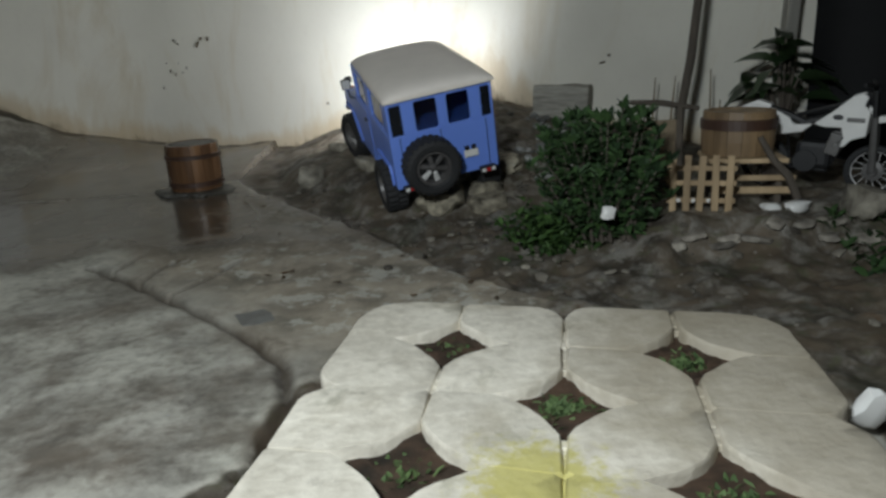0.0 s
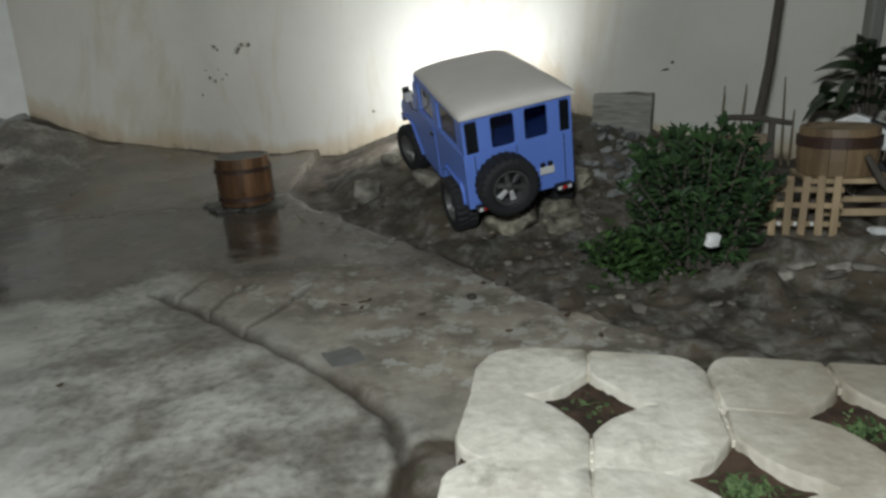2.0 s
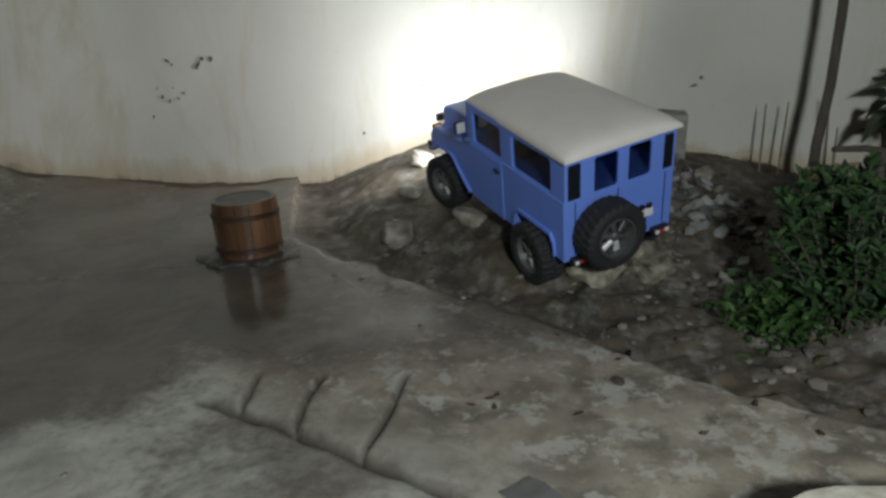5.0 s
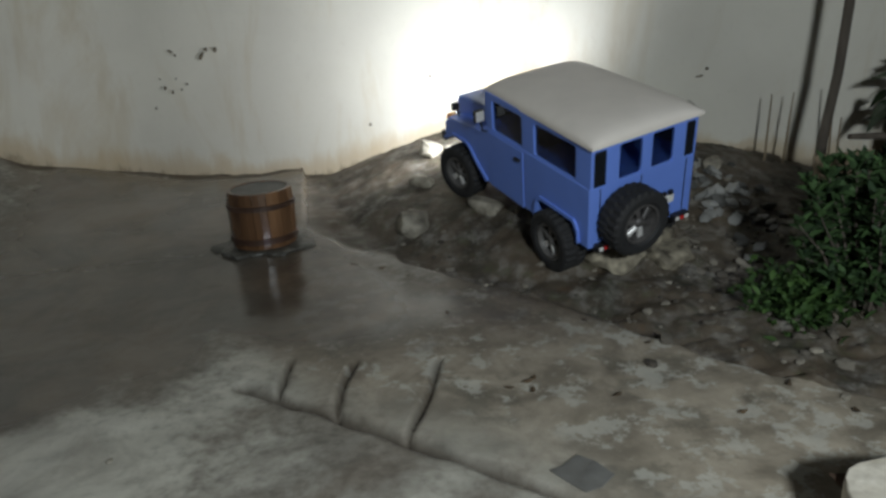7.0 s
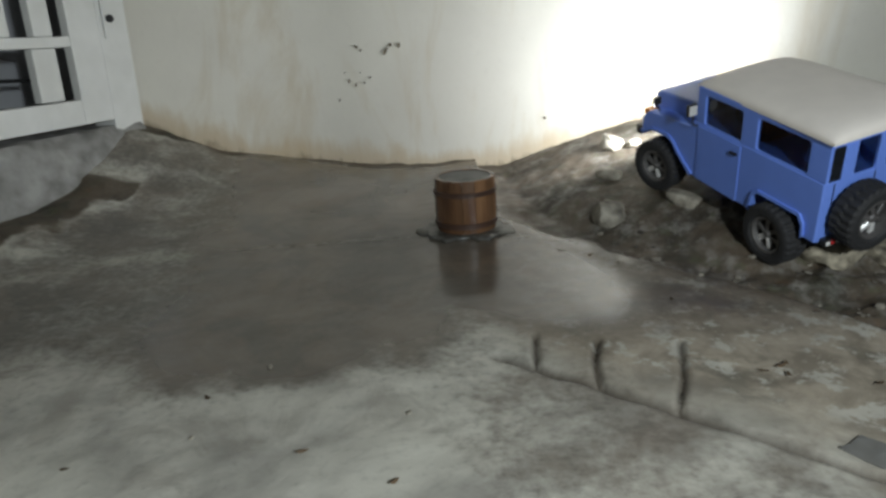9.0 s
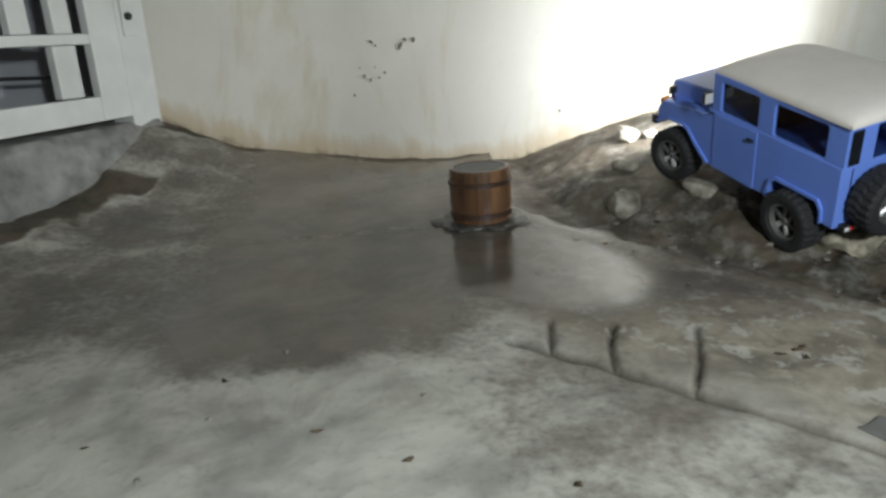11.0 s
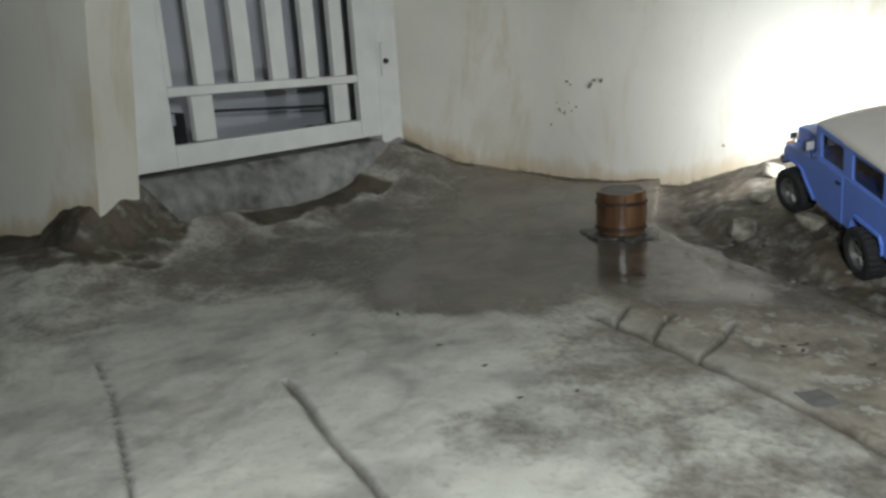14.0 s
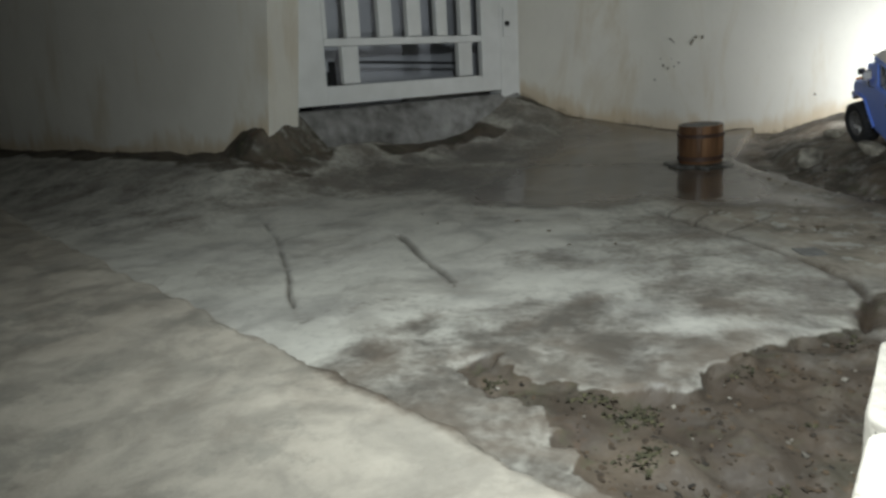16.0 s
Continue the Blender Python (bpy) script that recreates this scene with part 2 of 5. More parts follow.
DARKRIM = mat("dusty_dark_rim", (0.085, 0.08, 0.078), 0.5, 0.2, vary=0.3, scale=120, bump=0.05)
SILVER = mat("bright_alloy", (0.75, 0.74, 0.72), 0.3, 0.3, vary=0.1, scale=120, bump=0.03)
WHITE = mat("white_plastic", (0.74, 0.73, 0.70), 0.4, vary=0.06, scale=60, bump=0.03)
AMBER = mat("amber_lens", (0.75, 0.26, 0.05), 0.25, vary=0.1, scale=90, bump=0.0)
RED = mat("red_lens", (0.55, 0.03, 0.03), 0.25, vary=0.1, scale=90, bump=0.0)
SMOKED = mat("smoked_window", (0.012, 0.014, 0.018), 0.12, vary=0.2, scale=40, bump=0.0)
SEAT = mat("dark_cabin_trim", (0.03, 0.03, 0.035), 0.7, vary=0.2, scale=60)
LED = glow("lit_led_bar", (0.80, 0.89, 1.0), 60)
RING = glow("lit_ring", (0.80, 0.90, 1.0), 6)
WOOD = mat("varnished_red_wood", (0.16, 0.085, 0.042), 0.25, vary=0.25, scale=60, bump=0.12, second=(0.075, 0.036, 0.02), objvar=0.34, stretch=(1, 1, 0.12))
PINE = mat("pale_pine", (0.42, 0.31, 0.185), 0.6, vary=0.22, scale=60, bump=0.2, second=(0.27, 0.185, 0.10), objvar=0.15, stretch=(1, 1, 0.15))
TUBPINE = mat("aged_pine", (0.24, 0.16, 0.085), 0.55, vary=0.2, scale=60, bump=0.2, second=(0.14, 0.09, 0.048), objvar=0.18, stretch=(1, 1, 0.15))
BANDED = mat("dark_wood_band", (0.055, 0.028, 0.018), 0.5, vary=0.25, scale=60, bump=0.15)
SLURRY = mat("wet_dark_slurry", (0.075, 0.072, 0.062), 0.4, vary=0.4, scale=50, bump=0.8)
MORTAR = mat("grey_mortar", (0.16, 0.155, 0.14), 0.6, vary=0.35, scale=60, bump=0.8)
ASHLAR = mat("grey_concrete_block", (0.36, 0.345, 0.30), 0.88, vary=0.25, scale=50, bump=0.7, second=(0.21, 0.195, 0.165), stretch=(0.5, 0.5, 3.0))
STONE = mat("pale_limestone", (0.40, 0.37, 0.30), 0.88, vary=0.25, scale=60, bump=0.7, second=(0.15, 0.13, 0.10), objvar=0.25)
SLAB = mat("muddy_mortar_slab", (0.33, 0.295, 0.22), 0.9, vary=0.3, scale=70, bump=0.9, second=(0.085, 0.07, 0.05), objvar=0.25, grain=4)
RUBBLE = mat("dirty_rubble", (0.34, 0.31, 0.26), 0.85, vary=0.3, scale=60, bump=0.6, second=(0.12, 0.10, 0.08), objvar=0.4)
LEAF = leafmat("bush_leaf", (0.012, 0.032, 0.009), (0.046, 0.098, 0.026), 0.75)
GRASS = leafmat("fresh_grass", (0.018, 0.048, 0.009), (0.055, 0.115, 0.023), 0.7)
DARKLEAF = leafmat("dark_broad_leaf", (0.015, 0.03, 0.012), (0.035, 0.06, 0.025), 0.35)
BARK = mat("dark_bark", (0.085, 0.07, 0.055), 0.85, vary=0.3, scale=70, bump=0.7, stretch=(1, 1, 0.3))
TWIG = mat("dry_twig", (0.22, 0.17, 0.11), 0.8, vary=0.25, scale=70, bump=0.3)
GATE = mat("white_gate_paint", (0.72, 0.72, 0.69), 0.5, vary=0.06, scale=14, bump=0.08, second=(0.66, 0.66, 0.62))
GREY = mat("grey_room_paint", (0.42, 0.43, 0.45), 0.75, vary=0.12, scale=9, bump=0.1)
POST = mat("grey_timber_post", (0.26, 0.25, 0.22), 0.8, vary=0.2, scale=30, bump=0.3, stretch=(1, 1, 0.2))
CLOTH = mat("black_tarpaulin", (0.010, 0.010, 0.011), 0.7, vary=0.2, scale=20, bump=0.2)
SLATE = mat("dull_slate", (0.13, 0.13, 0.122), 0.55, vary=0.4, scale=60, bump=0.7, second=(0.20, 0.19, 0.17))
STEP = mat("cement_threshold", (0.27, 0.265, 0.25), 0.85, vary=0.3, scale=26, bump=0.7, second=(0.12, 0.112, 0.10))
STAIN = mat("wall_blemish", (0.16, 0.13, 0.09), 0.9, vary=0.3, scale=90, bump=0.4)
DEADLEAF = mat("dead_leaf", (0.10, 0.065, 0.035), 0.75, vary=0.3, scale=90, bump=0.3, objvar=0.3)


# ---------------------------------------------------------------- mesh helpers
def part(name, bm, material, parent=None, label="", smooth=False):
    me = bpy.data.meshes.new(name)
    bm.normal_update()
    bm.to_mesh(me)
    bm.free()
    me.materials.append(material)
    if smooth:
        me.polygons.foreach_set("use_smooth", [True] * len(me.polygons))
        me.set_sharp_from_angle(angle=radians(38))
    ob = new(name, me)
    ob.parent = parent
    return tagged(ob, label)


def thing(name, m, label, category, group="", kind=""):
    ob = new(name)
    ob.empty_display_size = 0.02
    ob.matrix_world = m
    return tagged(ob, label, category, group, kind)


def box(bm, c, s, rot=(0, 0, 0), bevel=0.0, seg=2, taper=None):
    """A box with centre c and full sizes s; taper scales its upper face in x and y."""
    r = bmesh.ops.create_cube(bm, size=1)
    vs = r["verts"]
    for v in vs:
        k = taper if taper and v.co.z > 0 else (1, 1)
        v.co = Vector((v.co.x * s[0] * k[0], v.co.y * s[1] * k[1], v.co.z * s[2]))
    if bevel:
        es = list({e for v in vs for e in v.link_edges})
        out = bmesh.ops.bevel(bm, geom=es, offset=bevel, segments=seg, profile=0.5, affect="EDGES")
        vs = list({v for f in out["faces"] for v in f.verts} | {v for v in vs if v.is_valid})
    bmesh.ops.transform(bm, matrix=pose(*c, *rot), verts=vs)
    return vs


def lathe(bm, profile, m=Matrix(), seg=32, ring_shape=False):
    """Turns a profile of (radius, height) round z."""
    rings = []
    for r, z in profile:
        rings.append([bm.verts.new(m @ Vector((r * math.cos(2 * math.pi * k / seg), r * math.sin(2 * math.pi * k / seg), z))) for k in range(seg)])
    for a, b in zip(rings, rings[1:] + (rings[:1] if ring_shape else [])):
        for k in range(seg):
            bm.faces.new((a[k], a[(k + 1) % seg], b[(k + 1) % seg], b[k]))
    if ring_shape:
        return rings
    for ring, flip in ((rings[0], True), (rings[-1], False)):
        if profile[0 if flip else -1][0] > 1e-6:
            bm.faces.new(ring[::-1] if flip else ring)
    return rings


def tube(bm, pts, radii, seg=8):
    pts = [Vector(p) for p in pts]
    rings = []
    for i, p in enumerate(pts):
        d = (pts[min(i + 1, len(pts) - 1)] - pts[max(i - 1, 0)]).normalized()
        q = d.to_track_quat("Z", "Y")
        r = radii[i] if isinstance(radii, (list, tuple)) else radii
        rings.append([bm.verts.new(p + q @ Vector((r * math.cos(2 * math.pi * k / seg), r * math.sin(2 * math.pi * k / seg), 0))) for k in range(seg)])
    for a, b in zip(rings, rings[1:]):
        for k in range(seg):
            bm.faces.new((a[k], a[(k + 1) % seg], b[(k + 1) % seg], b[k]))
    bm.faces.new(rings[0][::-1]), bm.faces.new(rings[-1])


def prism(bm, outline, d0, d1, axis="x"):
    """Extrudes an outline of (a, b) between d0 and d1: axis x takes (y, z), axis z takes (x, y), axis y takes (x, z)."""
    def at(p, d):
        return {"x": (d, p[0], p[1]), "y": (p[0], d, p[1]), "z": (p[0], p[1], d)}[axis]
    lo, hi = [bm.verts.new(at(p, d0)) for p in outline], [bm.verts.new(at(p, d1)) for p in outline]
    bm.faces.new(lo[::-1]), bm.faces.new(hi)
    n = len(outline)
    for k in range(n):
        bm.faces.new((lo[k], lo[(k + 1) % n], hi[(k + 1) % n], hi[k]))
    bmesh.ops.recalc_face_normals(bm, faces=bm.faces[:])


def leaf(bm, base, way, length, width, droop=0.3, side=None, bits=3, cup=0.15):
    """A folded blade with a midrib, from base along way."""
    way = Vector(way).normalized()
    side = (side or way.cross(Vector((random.gauss(0, 0.4), random.gauss(0, 0.4), 1)))).normalized()
    up = side.cross(way)
    rows = []
    for k in range(bits + 1):
        f = k / bits
        w = width * math.sin(math.pi * min(0.97, 0.06 + 0.94 * f) ** 0.8) * 0.5 + 0.0004
        mid = Vector(base) + way * length * f - Vector((0, 0, 1)) * droop * length * f * f
        rows.append([bm.verts.new(mid + side * w + up * w * cup * 2), bm.verts.new(mid), bm.verts.new(mid - side * w + up * w * cup * 2)])
    for a, b in zip(rows, rows[1:]):
        bm.faces.new((a[0], a[1], b[1], b[0])), bm.faces.new((a[1], a[2], b[2], b[1]))


def lump(bm, c, s, rot=(0, 0, 0), rough=0.3, sub=2, seed=0):
    """A broken stone: a ball pushed in and out by noise, flattened by s."""
    r = bmesh.ops.create_icosphere(bm, subdivisions=sub, radius=0.5)
    off = Vector((seed * 7.13, seed * 3.7, seed * 1.9))
    for v in r["verts"]:
        n = noise.noise(v.co * 2.2 + off) * rough + noise.noise(v.co * 5 + off) * rough * 0.4
        v.co = v.co * (1 + n)
        v.co = Vector((max(-0.42, min(0.42, v.co.x)) * s[0], max(-0.42, min(0.42, v.co.y)) * s[1], max(-0.40, min(0.40, v.co.z)) * s[2]))
    bmesh.ops.transform(bm, matrix=pose(*c, *rot), verts=r["verts"])


# ---------------------------------------------------------------- the lie of the land
def sm(a, b, v):
    t = np.clip((v - a) / (b - a), 0, 1)
    return t * t * (3 - 2 * t)


WALL_A, WALL_B = np.array((-0.649, 2.121)), np.array((0.38, 1.76))
WALL_U = (WALL_B - WALL_A) / np.linalg.norm(WALL_B - WALL_A)
WALL_N = np.array((WALL_U[1], -WALL_U[0]))          # towards the yard
CORNER, BEND = np.array((-1.268, 2.165)), np.array((-0.88, 2.202))
WEST_U = (BEND - CORNER) / np.linalg.norm(BEND - CORNER)
WEST_N = np.array((WEST_U[1], -WEST_U[0]))
FOOT_X = (-3.0, -1.30, -1.20, -1.09, -0.97, -0.76, -0.6, -0.46, -0.37, -0.26, -0.15, -0.04, 0.05, 0.17, 0.3, 0.6, 3)
FOOT_Z = (0.185, 0.185, 0.150, 0.098, 0.077, 0.05, 0.048, 0.062, 0.075, 0.12, 0.143, 0.178, 0.182, 0.155, 0.11, 0.09, 0.09)


def fuzz(x, y, f, seed=0.0):
    """Smooth value noise in -1..1 on arrays."""
    x, y = np.asarray(x, float) * f + 57.3 + seed * 11.7, np.asarray(y, float) * f + 91.1 + seed * 5.3
    xi, yi = np.floor(x), np.floor(y)
    u, v = x - xi, y - yi
    u, v = u * u * (3 - 2 * u), v * v * (3 - 2 * v)

    def h(a, b):
        s = np.sin(a * 127.1 + b * 311.7 + seed * 17.0) * 43758.5453
        return (s - np.floor(s)) * 2 - 1
    return (h(xi, yi) * (1 - u) + h(xi + 1, yi) * u) * (1 - v) + (h(xi, yi + 1) * (1 - u) + h(xi + 1, yi + 1) * u) * v


def wall_dist(x, y):
    """How far in front of the bent back wall."""
    a = (x - WALL_A[0]) * WALL_N[0] + (y - WALL_A[1]) * WALL_N[1]
    return np.minimum(a, (x - CORNER[0]) * WEST_N[0] + (y - CORNER[1]) * WEST_N[1])


def seg_dist(x, y, pts):
    d = np.full(np.shape(x), 9.0)
    for (ax, ay), (bx, by) in zip(pts, pts[1:]):
        L = (bx - ax) ** 2 + (by - ay) ** 2
        t = np.clip(((x - ax) * (bx - ax) + (y - ay) * (by - ay)) / L, 0, 1)
        d = np.minimum(d, np.hypot(x - ax - t * (bx - ax), y - ay - t * (by - ay)))
    return d


CRACKS = (
    (((-0.515, 1.112), (-0.42, 1.03), (-0.356, 0.966), (-0.275, 0.882), (-0.205, 0.812), (-0.165, 0.755), (-0.146, 0.68), (-0.15, 0.60)), 0.0055),
    (((-0.476, 1.085), (-0.464, 1.16)), 0.0024),
    (((-0.419, 1.03), (-0.408, 1.09), (-0.393, 1.135)), 0.0025),
    (((-0.356, 0.97), (-0.325, 1.04), (-0.30, 1.115)), 0.0025),
    (((-0.89, 0.785), (-0.82, 0.725), (-0.758, 0.663), (-0.70, 0.618), (-0.65, 0.57)), 0.0036),
    (((-1.21, 0.775), (-1.10, 0.69), (-1.015, 0.612), (-0.93, 0.535), (-0.889, 0.494), (-0.84, 0.44), (-0.797, 0.404), (-0.74, 0.36)), 0.0017),
)
STEP_EDGE = ((-0.45, 1.62), (-0.33, 1.465), (-0.24, 1.36), (-0.14, 1.24), (-0.06, 1.095), (0.02, 0.99), (0.12, 0.90), (0.3, 0.80))


def edge_side(x, y):
    """Positive on the rubble's side of the concrete's broken rim."""
    ex = np.array([p[0] for p in STEP_EDGE])
    ey = np.array([p[1] for p in STEP_EDGE])
    return y - np.interp(x, ex, ey)


def land(x, y, detail=True):
    x, y = np.asarray(x, float), np.asarray(y, float)
    dw = wall_dist(x, y)
    foot = np.interp(x, FOOT_X, FOOT_Z)
    z = 0.046 * sm(0.95, 0.0, dw)
    low = np.where(x < -0.45, 1.0, 0.0) * (foot - 0.046)
    z = z + low * sm(0.42, 0.0, dw)
    r = np.hypot((x - 0.03) / np.where(x < 0.03, 0.43, 0.62), (y - 1.93) / 0.66)
    z = z + 0.145 * np.clip(1 - r, 0, 1) ** 0.9 * sm(-0.52, -0.3, x)
    z = z + 0.04 * sm(-1.12, -1.5, x) * sm(0.5, 1.05, y) * sm(2.2, 1.7, y)
    z = z + 0.05 * sm(-1.38, -1.58, x) * sm(0.7, 1.15, y)
    # heap against the end of the left wall
    far = np.hypot((x + 1.565) * np.where(x > -1.565, 2.3, 1.0), (y - 1.20) * np.where(y < 1.20, 1.2, 0.5))
    heap = 0.232 - 0.90 * np.sqrt(far * far + 0.0009) + 0.012 * fuzz(x, y, 17, 31) + 0.006 * fuzz(x, y, 45, 32)
    z = np.maximum(z, heap * sm(1.02, 1.10, y))
    z = z + 0.02 * np.exp(-((x + 1.43 - 0.34 * (y - 1.4)) / 0.07) ** 2) * sm(1.25, 1.4, y) * sm(2.0, 1.6, y) * (1 + 0.6 * fuzz(x, y, 11, 31))
    t = sm(0.20, 0.30, x + 0.03 * fuzz(x, y, 14, 2)) * sm(1.00, 1.06, y + 0.03 * fuzz(x, y, 17, 3))
    z = z + (0.046 - z) * t * np.where(z < 0.046, 1, 0)
    soil = soil_at(x, y)
    slab = sm(0.0, 0.012, 0.163 - 0.294 * (x + 0.337) + 0.012 * fuzz(x, y, 9, 4) + 0.006 * fuzz(x, y, 31, 4) - y)
    z = z + 0.022 * slab * sm(-0.18, -0.32, x)
    rim = edge_side(x, y)
    z = z - 0.010 * sm(0.0, 0.02, rim + 0.02 * fuzz(x, y, 18, 5)) * sm(0.25, 0.05, rim) * sm(-0.5, -0.35, x)
    if detail:
        calm = 1 - 0.5 * sm(1.38, 1.52, y) * sm(0.12, -0.02, x)
        z = z + soil * calm * (0.007 * fuzz(x, y, 22, 1) + 0.0036 * fuzz(x, y, 55, 2) + 0.0022 * fuzz(x, y, 110, 3))
        z = z + (1 - soil) * (0.0025 * fuzz(x, y, 9, 6) + 0.0012 * fuzz(x, y, 40, 7)) * (1 - 0.75 * sm(1.0, 1.15, y))
        pit = pit_at(x, y, -0.004, 0.012)
        z = z - pit * (0.013 + 0.006 * fuzz(x, y, 26, 33) + 0.003 * fuzz(x, y, 60, 34))
        for pts, w in CRACKS:
            z = z - 0.011 * np.exp(-(seg_dist(x, y, pts) / (w * (1 + 0.4 * fuzz(x, y, 40, 9)))) ** 2)
    return z


def pit_at(x, y, a, b):
    """1 where the concrete has broken out down to the soil beside the paver."""
    top = np.interp(x, (-0.51, -0.49, -0.42, -0.36, -0.315, -0.290, -0.235, -0.17, -0.10), (0.335, 0.372, 0.335, 0.338, 0.376, 0.385, 0.515, 0.568, 0.62))
    low = np.interp(x, (-0.50, -0.423, -0.359, -0.321, -0.20, -0.10), (0.315, 0.271, 0.232, 0.194, 0.13, 0.10))
    inside = np.minimum(top - y, y - low) + 0.022 * fuzz(x, y, 15, 8) + 0.014 * fuzz(x, y, 38, 8) + 0.006 * fuzz(x, y, 90, 8)
    return sm(a, b, inside) * sm(-0.53, -0.49, x) * sm(0.05, -0.02, x)


def soil_at(x, y):
    rim = edge_side(x, y) + 0.02 * fuzz(x, y, 16, 5)
    s = sm(0.0, 0.03, rim) * sm(-0.5, -0.38, x)
    s = np.maximum(s, sm(0.05, 0.14, x + 0.04 * fuzz(x, y, 12, 2)) * sm(0.76, 0.86, y) * 0.9)
    s = np.maximum(s, sm(0.27, 0.34, x) * (1 - 0.85 * sm(0.29, 0.35, x + 0.03 * fuzz(x, y, 16, 18)) * sm(0.94, 0.99, y + 0.03 * fuzz(x, y, 14, 19)) * sm(1.16, 1.10, y)))
    s = np.maximum(s, pit_at(x, y, -0.008, 0.008))
    s = np.maximum(s, sm(0.05, 0.02, np.hypot((x + 0.125) / 1.0, (y - 0.63) / 2.4)))
    s = np.maximum(s, sm(0.085, 0.03, np.abs(x + 1.425 - 0.34 * (y - 1.4)) + 0.025 * fuzz(x, y, 7, 11) + 0.03 * fuzz(x, y, 19, 11)) * sm(1.40, 1.50, y) * sm(2.0, 1.85, y) * 0.9)
    s = np.maximum(s, sm(0.26, 0.17, np.hypot(x + 1.62, y - 1.20) + 0.05 * fuzz(x, y, 15, 13)) * 0.62)
    s = np.maximum(s, 0.85 * sm(0.99, 1.07, y + 0.05 * fuzz(x, y, 11, 17)) * sm(-1.58, -1.66, x))
    s = np.maximum(s, sm(1.02, 1.11, y + 0.05 * fuzz(x, y, 13, 14)) * sm(-1.50, -1.62, x + 0.05 * fuzz(x, y, 10, 15)))
    dw = wall_dist(x, y)
    return np.maximum(s, sm(0.07, 0.0, dw + 0.04 * fuzz(x, y, 14, 12)) * 0.9)


def z_at(x, y):
    return float(land(np.array([x]), np.array([y]))[0])


def axis_steps(lo, a, b, c, d, hi, fine, coarse):
    return np.concatenate([np.arange(*s) for s in ((lo, a, coarse), (a, b, fine), (b, c, 0.0045), (c, d, fine), (d, hi + coarse, coarse))])


def build_ground():
    xs, ys = axis_steps(-4.2, -1.7, -0.92, 0.12, 0.75, 3.4, 0.0075, 0.06), axis_steps(-2.6, 0.1, 0.4, 1.25, 2.16, 3.6, 0.0075, 0.06)
    X, Y = np.meshgrid(xs, ys)
    Z = land(X, Y)
    me = bpy.data.meshes.new("ground")
    nx, ny = len(xs), len(ys)
    idx = np.arange(nx * ny).reshape(ny, nx)
    faces = np.stack([idx[:-1, :-1], idx[:-1, 1:], idx[1:, 1:], idx[1:, :-1]], -1).reshape(-1, 4)
    me.from_pydata(np.stack([X, Y, Z], -1).reshape(-1, 3).tolist(), [], faces.tolist())
    x, y = X.ravel(), Y.ravel()
    soil = soil_at(x, y)
    wet = 1.0 * sm(0.93, 1.20, y + 0.10 * fuzz(x, y, 4, 20) + 0.04 * fuzz(x, y, 13, 22) - 0.10 * sm(-0.75, -0.5, x)) * sm(-2.0, -1.35, x + 0.2 * fuzz(x, y, 5, 21))
    wet = wet * (1 - 0.5 * sm(0.03, -0.12, np.abs(edge_side(x, y) + 0.06) - 0.05))
    wet = np.maximum(wet, 0.50 * sm(0.26, 0.06, np.abs((x + 0.36) * 0.7 + (y - 0.82) * 0.7)) * sm(0.45, 0.7, y) * sm(-0.72, -0.5, x))
    wet = wet * (1 - 0.36 * sm(-0.85, -1.05, x + 0.08 * fuzz(x, y, 6, 28)))
    wet = np.maximum(wet, 0.6 * sm(0.2, 0.1, np.hypot(x + 0.72, y - 1.33)))
    wet = np.maximum(wet, 0.45 * sm(0.12, 0.04, np.hypot((x + 0.56) / 1.2, y - 0.72)))
    wet = np.maximum(wet, 0.42 * sm(-1.1, -1.45, x + 0.12 * fuzz(x, y, 4, 23)) * sm(0.2, 0.8, y))
    wet = np.maximum(wet, 0.70 * sm(0.40, 0.12, np.hypot((x + 0.36) / 1.4, y - 0.30) + 0.07 * fuzz(x, y, 9, 27) + 0.05 * fuzz(x, y, 27, 27)) * sm(-0.04, -0.01, y - 0.163 + 0.294 * (x + 0.337)))
    wet = np.maximum(wet, 0.62 * sm(0.17, 0.07, np.hypot((x + 0.27) / 1.3, y - 0.65) + 0.05 * fuzz(x, y, 13, 37)))
    wet = wet * (1 - 0.30 * sm(-0.42, -0.30, x) * sm(0.85, 1.0, y))
    wet = np.clip(wet * (1 - 0.55 * soil * sm(0.6, 0.75, y)) * (1 - 0.97 * pit_at(x, y, -0.005, 0.015)), 0, 1)
    wet = np.maximum(wet, 0.08 * soil * sm(0.75, 0.60, y))
    tan = sm(0.62, 0.38, -edge_side(x, y) + 0.08 * fuzz(x, y, 9, 25)) * sm(-0.60, -0.40, x + 0.05 * fuzz(x, y, 12, 26)) * sm(0.55, 0.80, y)
    tan = np.maximum(tan, 0.7 * sm(-0.012, 0.004, 0.163 - 0.294 * (x + 0.337) + 0.012 * fuzz(x, y, 9, 4) + 0.006 * fuzz(x, y, 31, 4) - y) * sm(-0.2, -0.35, x))
    tan = tan * (1 - pit_at(x, y, -0.008, 0.008))
    tan = np.maximum(tan, sm(0.22, 0.32, x) * sm(0.93, 1.03, y) * sm(1.5, 1.25, y))
    tan = np.maximum(tan, soil * sm(0.20, 0.03, edge_side(x, y)) * sm(-0.3, -0.1, x) * sm(0.15, 0.05, x) * 0.7)
    crack = np.zeros_like(x)
    for pts, w in CRACKS:
        crack = np.maximum(crack, np.exp(-(seg_dist(x, y, pts) / (w * 1.45 * (1 + 0.4 * fuzz(x, y, 40, 9)))) ** 2))
